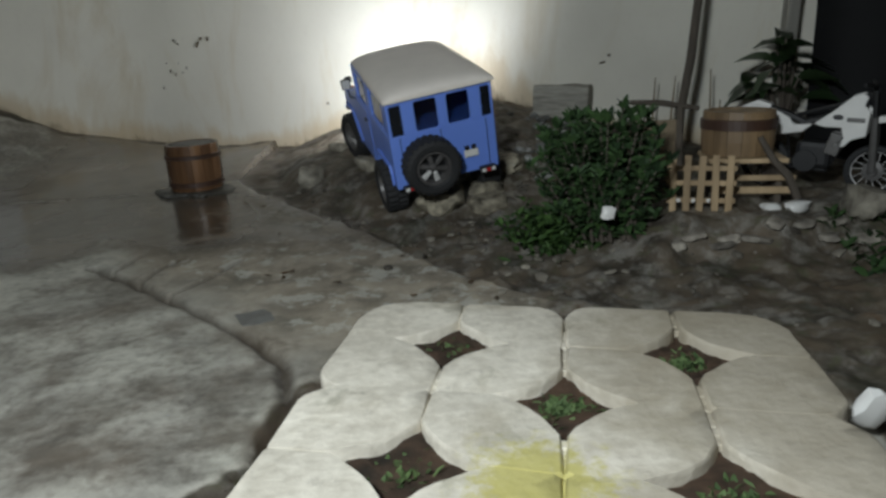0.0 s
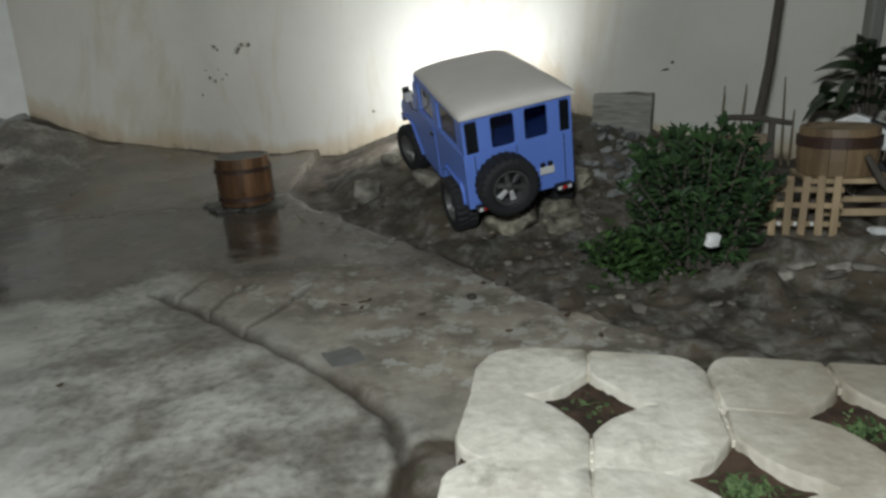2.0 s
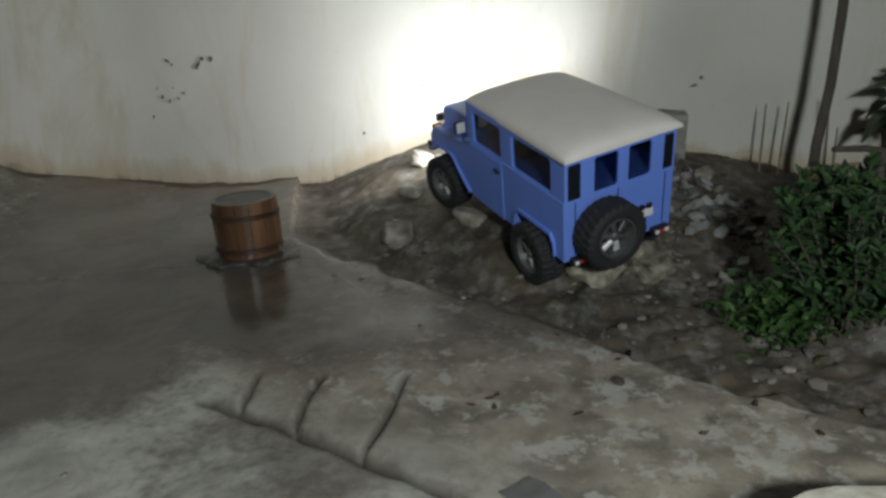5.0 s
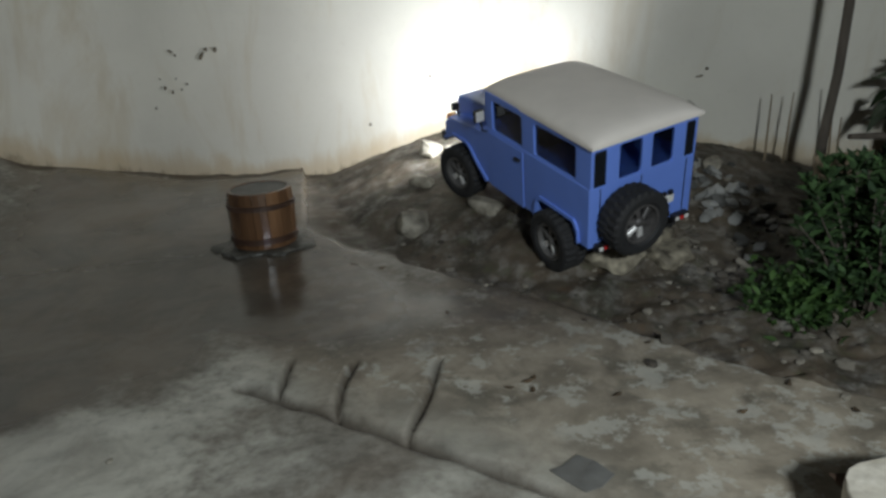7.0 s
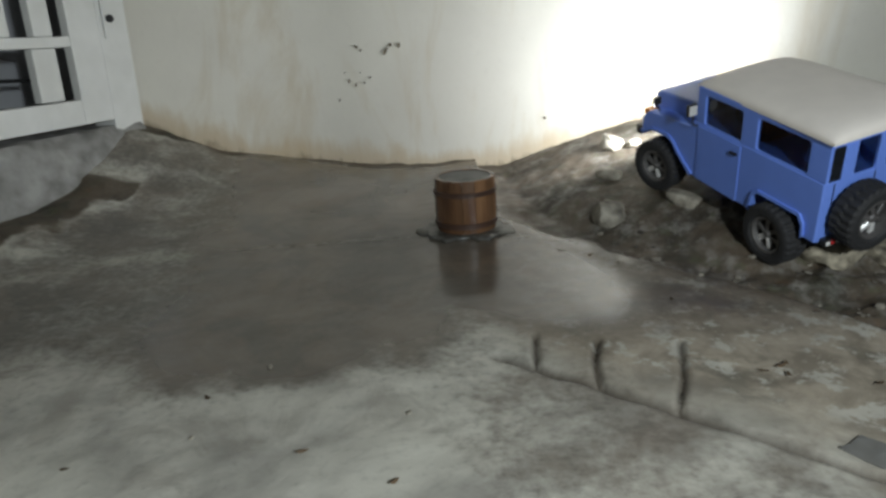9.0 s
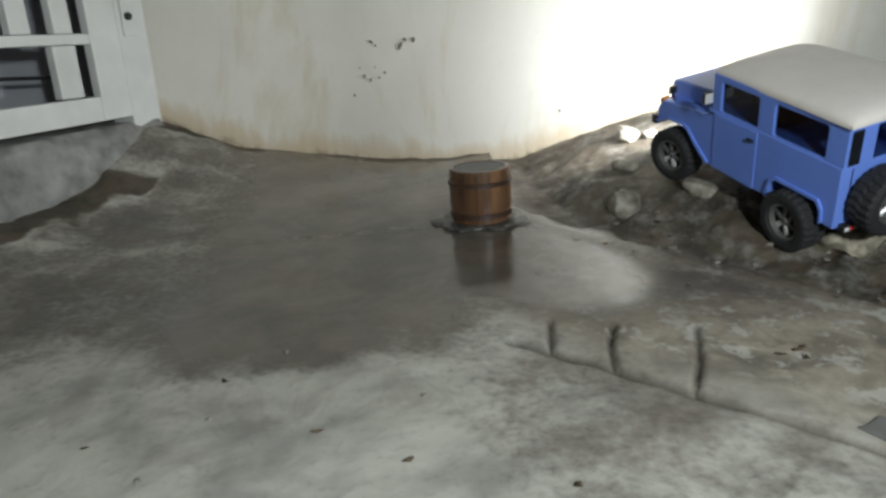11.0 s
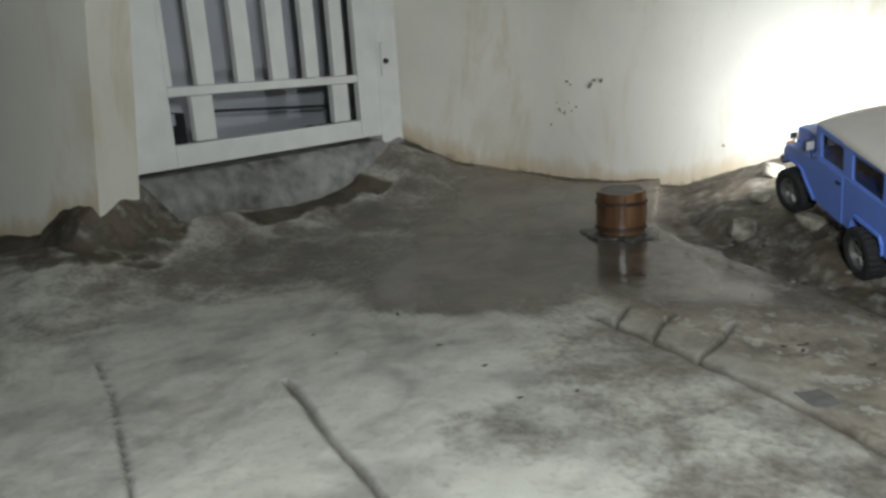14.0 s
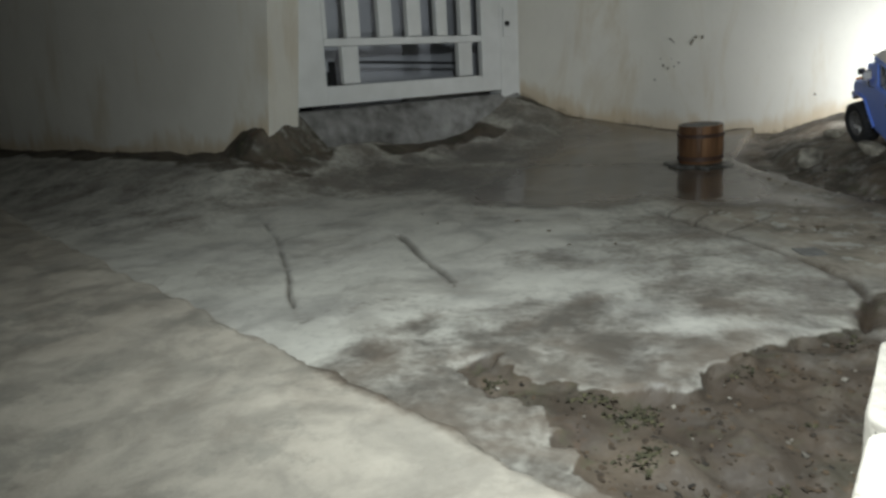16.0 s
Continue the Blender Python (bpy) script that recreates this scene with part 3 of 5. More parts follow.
    # moist dark mud in the hollow beside the paver
    crack = np.maximum(crack, pit_at(x, y, -0.004, 0.012) * np.clip(0.58 + 0.30 * fuzz(x, y, 18, 35) + 0.20 * fuzz(x, y, 47, 36), 0, 0.9))
    att = me.attributes.new("zone", "FLOAT_COLOR", "POINT")
    att.data.foreach_set("color", np.stack([soil, wet, tan, crack], -1).ravel().astype(np.float32))
    me.polygons.foreach_set("use_smooth", [True] * len(me.polygons))
    me.materials.append(GROUND)
    tagged(new("ground", me), "mottled wet concrete yard breaking up into soil and rubble", "ground", kind="structure")


build_ground()


def wall_sheet(name, path, thick, height, label, lean=0.0, rusty=-9.0):
    """A plastered wall along a path (yard side to its right), with an uneven face; lean skews its far end."""
    pts = np.array(path, float)
    run = np.concatenate([[0], np.cumsum(np.hypot(*np.diff(pts, axis=0).T))])
    L = float(run[-1])
    nu, nz = max(2, int(L / 0.03)), 70
    along = np.linspace(0, L, nu + 1)
    px, py = np.interp(along, run, pts[:, 0]), np.interp(along, run, pts[:, 1])
    tx, ty = np.gradient(px), np.gradient(py)
    ux, uy = tx / np.hypot(tx, ty), ty / np.hypot(tx, ty)
    feet = land(px + uy * 0.01, py - ux * 0.01)
    verts, faces, damp = [], [], []
    for j in range(nz + 1):
        z = -0.1 + (height + 0.1) * (j / nz) ** 1.5
        for i in range(nu + 1):
            s, u = along[i], Vector((ux[i], uy[i], 0))
            n = Vector((u.y, -u.x, 0))
            b = 0.004 * noise.noise(Vector((s * 2.5, z * 2.5, 3))) + 0.0016 * noise.noise(Vector((s * 14, z * 14, 9)))
            q = Vector((px[i], py[i], z)) + u * (lean * z * i / nu) + n * b
            verts.append((q.x, q.y, z))
            f = float(feet[i])
            rust = 0.55 * math.exp(-((s - rusty) / 0.13) ** 2) * max(0.0, 1 - (z - f) / 0.36)
            damp.append(rust + max(0.0, 1.05 - (z - f) / (0.075 + 0.085 * noise.noise(Vector((s * 3.1, 0, 5))))) * 0.72 if z - f < 0.4 else rust)
    row = nu + 1
    faces += [(j * row + i, j * row + i + 1, (j + 1) * row + i + 1, (j + 1) * row + i) for j in range(nz) for i in range(nu)]
    # rear face, top and ends, with vertices of their own
    k = len(verts)
    for z in (-0.1, height):
        for back in (0, 1):
            for i in range(row):
                sk = lean * z * i / nu
                verts.append((px[i] + ux[i] * sk - uy[i] * thick * back, py[i] + uy[i] * sk + ux[i] * thick * back, z))
                damp.append(0)
    f0, r0, f1, r1 = k, k + row, k + 2 * row, k + 3 * row
    for i in range(nu):
        faces += [(r0 + i + 1, r0 + i, r1 + i, r1 + i + 1), (f1 + i, f1 + i + 1, r1 + i + 1, r1 + i)]
    faces += [(f0, f1, r1, r0), (f0 + nu, r0 + nu, r1 + nu, f1 + nu)]
    me = bpy.data.meshes.new(name)
    me.from_pydata(verts, [], faces)
    me.attributes.new("damp", "FLOAT", "POINT").data.foreach_set("value", np.array(damp, np.float32))
    me.polygons.foreach_set("use_smooth", [True] * (nu * nz) + [False] * (len(faces) - nu * nz))
    me.materials.append(PLASTER)
    return tagged(new(name, me), label, "wall", kind="structure")


def on_wall(s, z, off=0.0):
    p = WALL_A + WALL_U * s + WALL_N * off
    return (p[0], p[1], z)


START, MEET = BEND - WEST_U * 0.14, BEND + WALL_U * 0.11
curve = [START * (1 - t) ** 2 + BEND * 2 * t * (1 - t) + MEET * t * t for t in np.linspace(0, 1, 16)]
wall_sheet("wall_back", [CORNER - WEST_U * 0.02] + curve + [WALL_A + WALL_U * 3.6], 0.12, 2.3, "cream plastered wall with brown damp stains along its foot", rusty=1.37)
LEFT_END = Vector((-1.555, 1.145))
wall_sheet("wall_left", [(-4.0, 1.10), tuple(LEFT_END)], 0.12, 2.3, "cream plastered wall with a soiled foot beside the gate", lean=0.14)
# plain walls that close the yard out of sight
for nm, a, b in (("wall_rear", (3.2, -2.4), (-4.0, -2.4)), ("wall_side", (-4.0, -2.4), (-4.0, 1.10)), ("wall_right", (3.2, 0.9), (3.2, -2.4))):
    wall_sheet(nm, [a, b], 0.12, 2.3, "plain cream plastered yard wall")


# ---------------------------------------------------------------- the toy off-road car
GLASS = bpy.data.materials.new("tinted_glass")
GLASS.use_nodes = True
_g = GLASS.node_tree.nodes["Principled BSDF"]
_g.inputs["Base Color"].default_value = (0.10, 0.12, 0.15, 1)
_g.inputs["Transmission Weight"].default_value, _g.inputs["Roughness"].default_value = 1.0, 0.04
CAR = pose(*CAR_AT) @ Matrix.Scale(0.905, 4)


def wheel(parent, m, name="wheel", metal=None):
    metal = metal or RIM
    w = new(name)
    w.parent, w.matrix_local = parent, m
    w.empty_display_size = 0.02
    bm = bmesh.new()
    R, W = 0.0515, 0.021
    prof = [(0.029, -W * 0.72), (0.034, -W * 0.98), (0.043, -W), (0.0475, -W * 0.9), (0.0495, -W * 0.78), (0.0495, -W * 0.12), (0.0495, W * 0.12), (0.0495, W * 0.78), (0.0475, W * 0.9), (0.043, W), (0.034, W * 0.98), (0.029, W * 0.72)]
    seg, m90 = 104, pose(0, 0, 0, 0, 90, 0)
    rings = lathe(bm, prof, m90, seg, True)
    for q, (r, z) in enumerate(prof):
        if 3 <= q <= 8:
            for k in range(seg):
                high = (k // 2 + (1 if z > 0 else 0)) % 2 == 0
                v = rings[q][k]
                f = 1 + (0.024 if high else -0.018) * (1 if 4 <= q <= 7 else 0.5)
                v.co = Vector((v.co.x, v.co.y * f, v.co.z * f))
    part("tyre", bm, RUBBER, w, "knobbly black rubber tyre")
    bm = bmesh.new()
    lathe(bm, [(0.0245, -0.012), (0.026, -0.012), (0.029, -0.018), (0.0305, -0.0185), (0.0305, 0.018), (0.027, 0.018), (0.0255, 0.008), (0.0245, 0.002)], pose(0, 0, 0, 0, 90, 0), 32, True)
    rim = part("rim", bm, metal, w, "dull grey alloy rim" if metal is RIM else "dark dusty rim", True)
    bm = bmesh.new()
    lathe(bm, [(0.0246, -0.002), (0.0246, 0.0015), (0.009, 0.0025), (0.0, 0.003)], pose(0, 0, 0, 0, 90, 0), 28)
    part("hub_plate", bm, BLACK, w)
    bm = bmesh.new()
    lathe(bm, [(0.0075, 0.002), (0.0075, 0.012), (0.005, 0.015), (0.0, 0.0155)], pose(0, 0, 0, 0, 90, 0), 16)
    part("hub_cap", bm, metal, w, "", True)
    for k in range(6):
        bm = bmesh.new()
        vs = box(bm, (0.0095, 0, 0.0165), (0.006, 0.0065, 0.019), (0, -10, 0), 0.0012, 1, (1, 1.5))
        bmesh.ops.transform(bm, matrix=Matrix.Rotation(k * math.pi / 3 + 0.2, 4, "X"), verts=vs)
        part("spoke", bm, SILVER if k in (2, 3) else metal, w)
    return w


def arc(cy, cz, r, a0, a1, n=9):
    return [(cy + r * math.cos(radians(a0 + (a1 - a0) * k / (n - 1))), cz + r * math.sin(radians(a0 + (a1 - a0) * k / (n - 1)))) for k in range(n)]


def soften(ob, width=0.002, seg=2):
    b = ob.modifiers.new("soft edges", "BEVEL")
    b.width, b.segments, b.limit_method, b.angle_limit = width, seg, "ANGLE", radians(40)
    return ob


def surround(lo, hi, z0, z1, inset, r, d0, d1, axis):
    """A frame that fills a square opening but for a hole with rounded corners."""
    bm = bmesh.new()
    cu, cv, hu, hv = (lo + hi) / 2, (z0 + z1) / 2, (hi - lo) / 2, (z1 - z0) / 2
    outer, inner = [], []
    for k in range(4):
        sx, sz = ((1, 1), (-1, 1), (-1, -1), (1, -1))[k]
        for q in range(6):
            a = math.pi / 2 * (k + q / 5)
            inner.append((cu + sx * (hu - inset - r) + r * math.cos(a), cv + sz * (hv - inset - r) + r * math.sin(a)))
            outer.append((cu + sx * hu, cv + sz * hv) if 1 <= q <= 4 else ((cu + sx * hu, inner[-1][1]) if (q == 0) == (k % 2 == 0) else (inner[-1][0], cv + sz * hv)))
    n = len(inner)

    def at(p, d):
        return (p[0], d, p[1]) if axis == "y" else (d, p[0], p[1])
    vs = [[bm.verts.new(at(p, d)) for p in ring] for ring, d in ((outer, d0), (outer, d1), (inner, d1), (inner, d0))]
    for a, b in ((0, 1), (1, 2), (2, 3), (3, 0)):
        for k in range(n):
            bm.faces.new((vs[a][k], vs[a][(k + 1) % n], vs[b][(k + 1) % n], vs[b][k]))
    bmesh.ops.remove_doubles(bm, verts=bm.verts[:], dist=1e-6)
    bmesh.ops.recalc_face_normals(bm, faces=bm.faces[:])
    return bm


def build_car():
    car = thing("toy_car", CAR, "blue toy off-road car with cream roof, climbing the soil mound", "toy car")
    H = 0.096
    rear_arch = [(-0.057, 0.074), (-0.055, 0.094), (-0.046, 0.107), (0.036, 0.107), (0.047, 0.098), (0.054, 0.068)]
    front_arch = [(0.203, 0.068), (0.238, 0.094), (0.258, 0.113), (0.272, 0.118), (0.318, 0.116), (0.338, 0.105), (0.350, 0.100)]
    bm = bmesh.new()
    outline = [(-0.080, 0.074)] + rear_arch + front_arch + [
        (0.353, 0.106), (0.353, 0.130), (0.336, 0.146), (0.25, 0.155), (0.212, 0.160), (0.206, 0.172), (-0.080, 0.172)]
    prism(bm, outline, -H, H)
    body = soften(part("body", bm, BLUE, car, "glossy blue tub with open wheel arches"))
    for sx in (-1, 1):
        # arch lips
        for lip in (rear_arch, front_arch):
            bm = bmesh.new()
            mid = sum(p[0] for p in lip) / len(lip)
            outer = [(mid + (p[0] - mid) * 1.06, p[1] + 0.0045) for p in lip]
            prism(bm, outer + [(p[0], p[1] - 0.0004) for p in lip[::-1]], sx * (H - 0.003), sx * (H + 0.004))
            part("arch_flare", bm, BLUE, body)
        # front door with its seam, handle and hinge
        bm = bmesh.new()
        box(bm, (sx * (H + 0.0004), 0.138, 0.118), (0.0022, 0.104, 0.100), bevel=0.0009, seg=2)
        door = part("door", bm, BLUE, car)
        bm = bmesh.new()
        box(bm, (sx * (H + 0.004), 0.098, 0.152), (0.004, 0.015, 0.004), bevel=0.001)
        part("handle", bm, BLACK, door, "black door handle")
        bm = bmesh.new()
        tube(bm, [(sx * (H + 0.002), 0.19, 0.168), (sx * (H + 0.012), 0.19, 0.172), (sx * (H + 0.014), 0.19, 0.19)], 0.0012, 6)
        arm = part("mirror_arm", bm, BLACK, car)
        bm = bmesh.new()
        box(bm, (sx * (H + 0.016), 0.191, 0.199), (0.019, 0.006, 0.021), bevel=0.002)
        part("mirror_shell", bm, BLACK, arm)
        bm = bmesh.new()
        box(bm, (sx * (H + 0.016), 0.1868, 0.199), (0.0155, 0.0016, 0.0175), bevel=0.0006, seg=1)
        part("mirror_glass", bm, SILVER, arm, "bright mirror glass")
        bm = bmesh.new()
        tube(bm, [(sx * 0.08, 0.322, 0.146), (sx * 0.086, 0.322, 0.163)], 0.0012, 6)
        arm = part("fender_mirror_arm", bm, BLACK, car)
        bm = bmesh.new()
        box(bm, (sx * 0.087, 0.322, 0.169), (0.015, 0.007, 0.014), bevel=0.002)
        part("fender_mirror", bm, BLACK, arm)
        bm = bmesh.new()
        box(bm, (sx * 0.082, 0.3455, 0.140), (0.018, 0.016, 0.012), bevel=0.002)
        part("indicator", bm, AMBER, car, "amber indicator lamp")
        # cabin side: pillars and top rail
        for name, y0, y1 in (("rear_pillar", -0.081, -0.046), ("middle_pillar", 0.057, 0.090), ("front_pillar", 0.178, 0.198)):
            bm = bmesh.new()
            box(bm, (sx * (H - 0.0045), (y0 + y1) / 2, 0.203), (0.007, y1 - y0, 0.062), bevel=0.0012)
            part(name, bm, BLUE, car)
        bm = bmesh.new()
        box(bm, (sx * (H - 0.0045), 0.0585, 0.231), (0.0068, 0.278, 0.010), bevel=0.001)
        part("roof_rail", bm, BLUE, car)
        for y0, y1 in ((-0.047, 0.058), (0.089, 0.179)):
            bm = bmesh.new()
            box(bm, (sx * (H - 0.005), (y0 + y1) / 2, 0.199), (0.0016, y1 - y0, 0.055))
            p = part("side_window", bm, GLASS, car, "dark tinted window pane")
            p.visible_shadow = False
            part("window_surround", surround(y0 - 0.001, y1 + 0.001, 0.1715, 0.2275, 0.0025, 0.006, sx * (H - 0.0075), sx * (H - 0.0018), "x"), BLUE, p, "blue rounded window frame")
    # tail panel
    for x0, x1 in ((-0.070, -0.046), (-0.006, 0.012), (0.052, 0.074)):
        bm = bmesh.new()
        box(bm, ((x0 + x1) / 2, -0.0778, 0.199), (x1 - x0, 0.0066, 0.056), bevel=0.001)
        part("tail_pillar", bm, BLUE, car)
    bm = bmesh.new()
    box(bm, (0, -0.0776, 0.2315), (2 * H - 0.016, 0.0064, 0.011), bevel=0.001)
    part("tail_rail", bm, BLUE, car)
    for x0, x1 in ((-0.0905, -0.069), (-0.047, -0.005), (0.011, 0.053), (0.073, 0.0905)):
        bm = bmesh.new()
        box(bm, ((x0 + x1) / 2, -0.0796 if abs(x0 + x1) > 0.12 else -0.0770, 0.199), (x1 - x0, 0.0032 if abs(x0 + x1) > 0.12 else 0.0016, 0.052), bevel=0.0006, seg=1)
        part("rear_window", bm, SMOKED if abs(x0 + x1) > 0.12 else GLASS, car, "dark rear window pane").visible_shadow = False
        if abs(x0 + x1) < 0.12:
            part("window_surround", surround(x0 - 0.0005, x1 + 0.0005, 0.171, 0.2275, 0.0015, 0.0055, -0.0796, -0.0760, "y"), BLUE, car, "blue rounded window frame")
    # seam of the tailgate, plate with its two lamps
    for x in (-0.005, 0.079, -0.078):
        bm = bmesh.new()
        box(bm, (x, -0.0812, 0.126), (0.0011, 0.0008, 0.085))
        part("tailgate_seam", bm, BLACK, body)
    bm = bmesh.new()
    box(bm, (0.045, -0.0835, 0.112), (0.026, 0.0024, 0.0135), bevel=0.0008)
    plate = part("number_plate", bm, WHITE, car, "blank white number plate")
    for x in (0.037, 0.050):
        bm = bmesh.new()
        box(bm, (x, -0.0850, 0.1235), (0.008, 0.005, 0.0075), bevel=0.0012)
        part("plate_lamp", bm, BLACK, plate)
    for sx in (-1, 1):
        bm = bmesh.new()
        box(bm, (sx * 0.072, -0.0850, 0.0755), (0.030, 0.012, 0.011), bevel=0.002)
        bump = part("rear_bumper_end", bm, BLACK, car)
        for dx, mt, lb in ((-0.009, WHITE, "white reversing lamp"), (0.0, RED, "red tail lamp"), (0.009, WHITE, "white reversing lamp")):
            bm = bmesh.new()
            box(bm, (sx * 0.072 + dx, -0.0915, 0.0755), (0.007, 0.002, 0.006), bevel=0.0006, seg=1)
            part("tail_lamp", bm, mt, bump, lb)
    # roof: cambered shell with a rolled lip
    bm = bmesh.new()
    n = 18
    grid = []
    for j in range(n + 1):
        row = []
        for i in range(n + 1):
            a, b = 2 * i / n - 1, 2 * j / n - 1
            a, b = math.sin(a * math.pi / 2), math.sin(b * math.pi / 2)
            k = (1 - abs(a) ** 5) * (1 - abs(b) ** 6)
            row.append(bm.verts.new((a * (0.0958 - 0.0035 * b), 0.0575 + b * 0.1445, 0.2385 + 0.017 * max(k, 0) ** 0.55 + 0.003 * (1 - a * a))))
        grid.append(row)
    for j in range(n):
        for i in range(n):
            bm.faces.new((grid[j][i], grid[j][i + 1], grid[j + 1][i + 1], grid[j + 1][i]))
    rim = grid[0] + [r[-1] for r in grid[1:]] + grid[-1][-2::-1] + [r[0] for r in grid[-2:0:-1]]
    low = [bm.verts.new((v.co.x, v.co.y, 0.2335)) for v in rim]
    for k in range(len(rim)):
        m2 = (k + 1) % len(rim)
        bm.faces.new((rim[m2], rim[k], low[k], low[m2]))
    bm.faces.new(low)
    bmesh.ops.recalc_face_normals(bm, faces=bm.faces[:])
    part("roof", bm, CREAM, car, "cream cambered hard top", True)
    # windscreen
    for c, s in (((-0.084, 0.199, 0.203), (0.010, 0.006, 0.062)), ((0.084, 0.199, 0.203), (0.010, 0.006, 0.062)), ((0, 0.199, 0.231), (0.157, 0.006, 0.010)), ((0, 0.199, 0.177), (0.157, 0.006, 0.010))):
        bm = bmesh.new()
        box(bm, c, s, bevel=0.001)
        part("windscreen_frame", bm, BLUE, car)
    bm = bmesh.new()
    box(bm, (0, 0.199, 0.204), (0.158, 0.0016, 0.046))
    part("windscreen", bm, GLASS, car, "clear windscreen pane").visible_shadow = False
    for x in (-0.035, 0.035):
        bm = bmesh.new()
        tube(bm, [(x, 0.203, 0.176), (x + 0.024, 0.2035, 0.188)], 0.0008, 5)
        part("wiper", bm, BLACK, car)
    # bonnet, front panel, bezel
    bm = bmesh.new()
    prism(bm, [(0.205, 0.14), (0.3535, 0.14), (0.3535, 0.168), (0.3460, 0.178), (0.205, 0.1885)], -0.066, 0.066)
    soften(part("bonnet", bm, BLUE, car), 0.004, 3)
    bm = bmesh.new()
    box(bm, (0, 0.3540, 0.132), (0.134, 0.003, 0.030), bevel=0.001)
    grille = part("grille", bm, BLACK, car, "black slotted grille")
    for k in range(7):
        bm = bmesh.new()
        box(bm, (-0.024 + 0.008 * k, 0.3562, 0.132), (0.0022, 0.0016, 0.020))
        part("slat", bm, SILVER, grille)
    bm = bmesh.new()
    oval_o = arc(0.052, 0.132, 0.0165, -90, 90, 11) + arc(-0.052, 0.132, 0.0165, 90, 270, 11)
    oval_i = arc(0.052, 0.132, 0.013, -90, 90, 11) + arc(-0.052, 0.132, 0.013, 90, 270, 11)
    for y, keep in ((0.3555, []), ):
        fo, fi = [bm.verts.new((p[0], 0.3590, p[1])) for p in oval_o], [bm.verts.new((p[0], 0.3590, p[1])) for p in oval_i]
        bo, bi = [bm.verts.new((p[0], 0.3545, p[1])) for p in oval_o], [bm.verts.new((p[0], 0.3545, p[1])) for p in oval_i]
        for k in range(22):
            q = (k + 1) % 22
            for A, B in ((fo, fi), (bo, fo), (fi, bi)):
                bm.faces.new((A[k], A[q], B[q], B[k]))
    bmesh.ops.recalc_face_normals(bm, faces=bm.faces[:])
    part("bezel", bm, RING, car, "glowing white oval bezel")
    for x in (-0.05, 0.05):
        bm = bmesh.new()
        lathe(bm, [(0.0105, 0), (0.0105, 0.002), (0.008, 0.005), (0.0, 0.006)], pose(x, 0.3555, 0.132, -90, 0, 0), 20)
        part("headlight", bm, SILVER, car, "round chrome headlight", True)
    bm = bmesh.new()
    box(bm, (0, 0.3680, 0.098), (0.19, 0.016, 0.018), bevel=0.003)
    bumper = part("front_bumper", bm, BLACK, car, "black steel front bumper")
    bm = bmesh.new()
    box(bm, (0, 0.3780, 0.1155), (0.115, 0.011, 0.014), bevel=0.002)
    bar = part("light_bar", bm, BLACK, car, "black lamp housing on the bumper")
    for k in range(6):
        bm = bmesh.new()
        lathe(bm, [(0.0055, 0), (0.0055, 0.0012), (0.0, 0.0022)], pose(-0.045 + 0.018 * k, 0.3833, 0.1155, -90, 0, 0), 14)
        part("led", bm, LED, bar, "glaring white diode", True)
    lamp("bar_light", "SPOT", BAR, pose(0, 0.3920, 0.117, 100, 0, 0), (0.90, 0.95, 1.0), 0.03, car, (178, 0.45))
    # cabin trim and chassis
    for x in (-0.042, 0.042):
        bm = bmesh.new()
        box(bm, (x, 0.09, 0.178), (0.05, 0.045, 0.014), bevel=0.004)
        box(bm, (x, 0.066, 0.200), (0.048, 0.012, 0.046), (-8, 0, 0), 0.004)
        part("seat", bm, SEAT, car)
    bm = bmesh.new()
    lathe(bm, [(0.013, -0.0015), (0.0155, 0), (0.013, 0.0015), (0.0115, 0)], pose(-0.042, 0.145, 0.19, 60, 0, 0), 20, True)
    part("steering_wheel", bm, BLACK, car)
    bm = bmesh.new()
    for sx in (-1, 1):
        box(bm, (sx * 0.035, 0.155, 0.052), (0.012, 0.40, 0.014), bevel=0.002)
    part("chassis_rails", bm, BLACK, car)
    for y in (0.0, 0.297):
        bm = bmesh.new()
        tube(bm, [(-0.07, y, 0.051), (-0.018, y, 0.051), (-0.012, y, 0.051), (0.012, y, 0.051), (0.018, y, 0.051), (0.07, y, 0.051)], [0.006, 0.006, 0.016, 0.016, 0.006, 0.006], 12)
        part("axle", bm, BLACK, car)
        for sx in (-1, 1):
            bm = bmesh.new()
            tube(bm, [(sx * 0.055, y - 0.02 if y else y + 0.02, 0.06), (sx * 0.06, y - 0.035 if y else y + 0.03, 0.12)], [0.006, 0.006], 10)
            part("shock_absorber", bm, SILVER, car)
    for sx in (-1, 1):
        for y, turn in ((0.0, 0), (0.297, 12)):
            wheel(car, pose(sx * 0.092, y, 0.0515, 0, 0, (0 if sx > 0 else 180) + turn))
    wheel(car, pose(-0.036, -0.105, 0.117, 0, 0, -90), "spare_wheel", DARKRIM)


build_car()


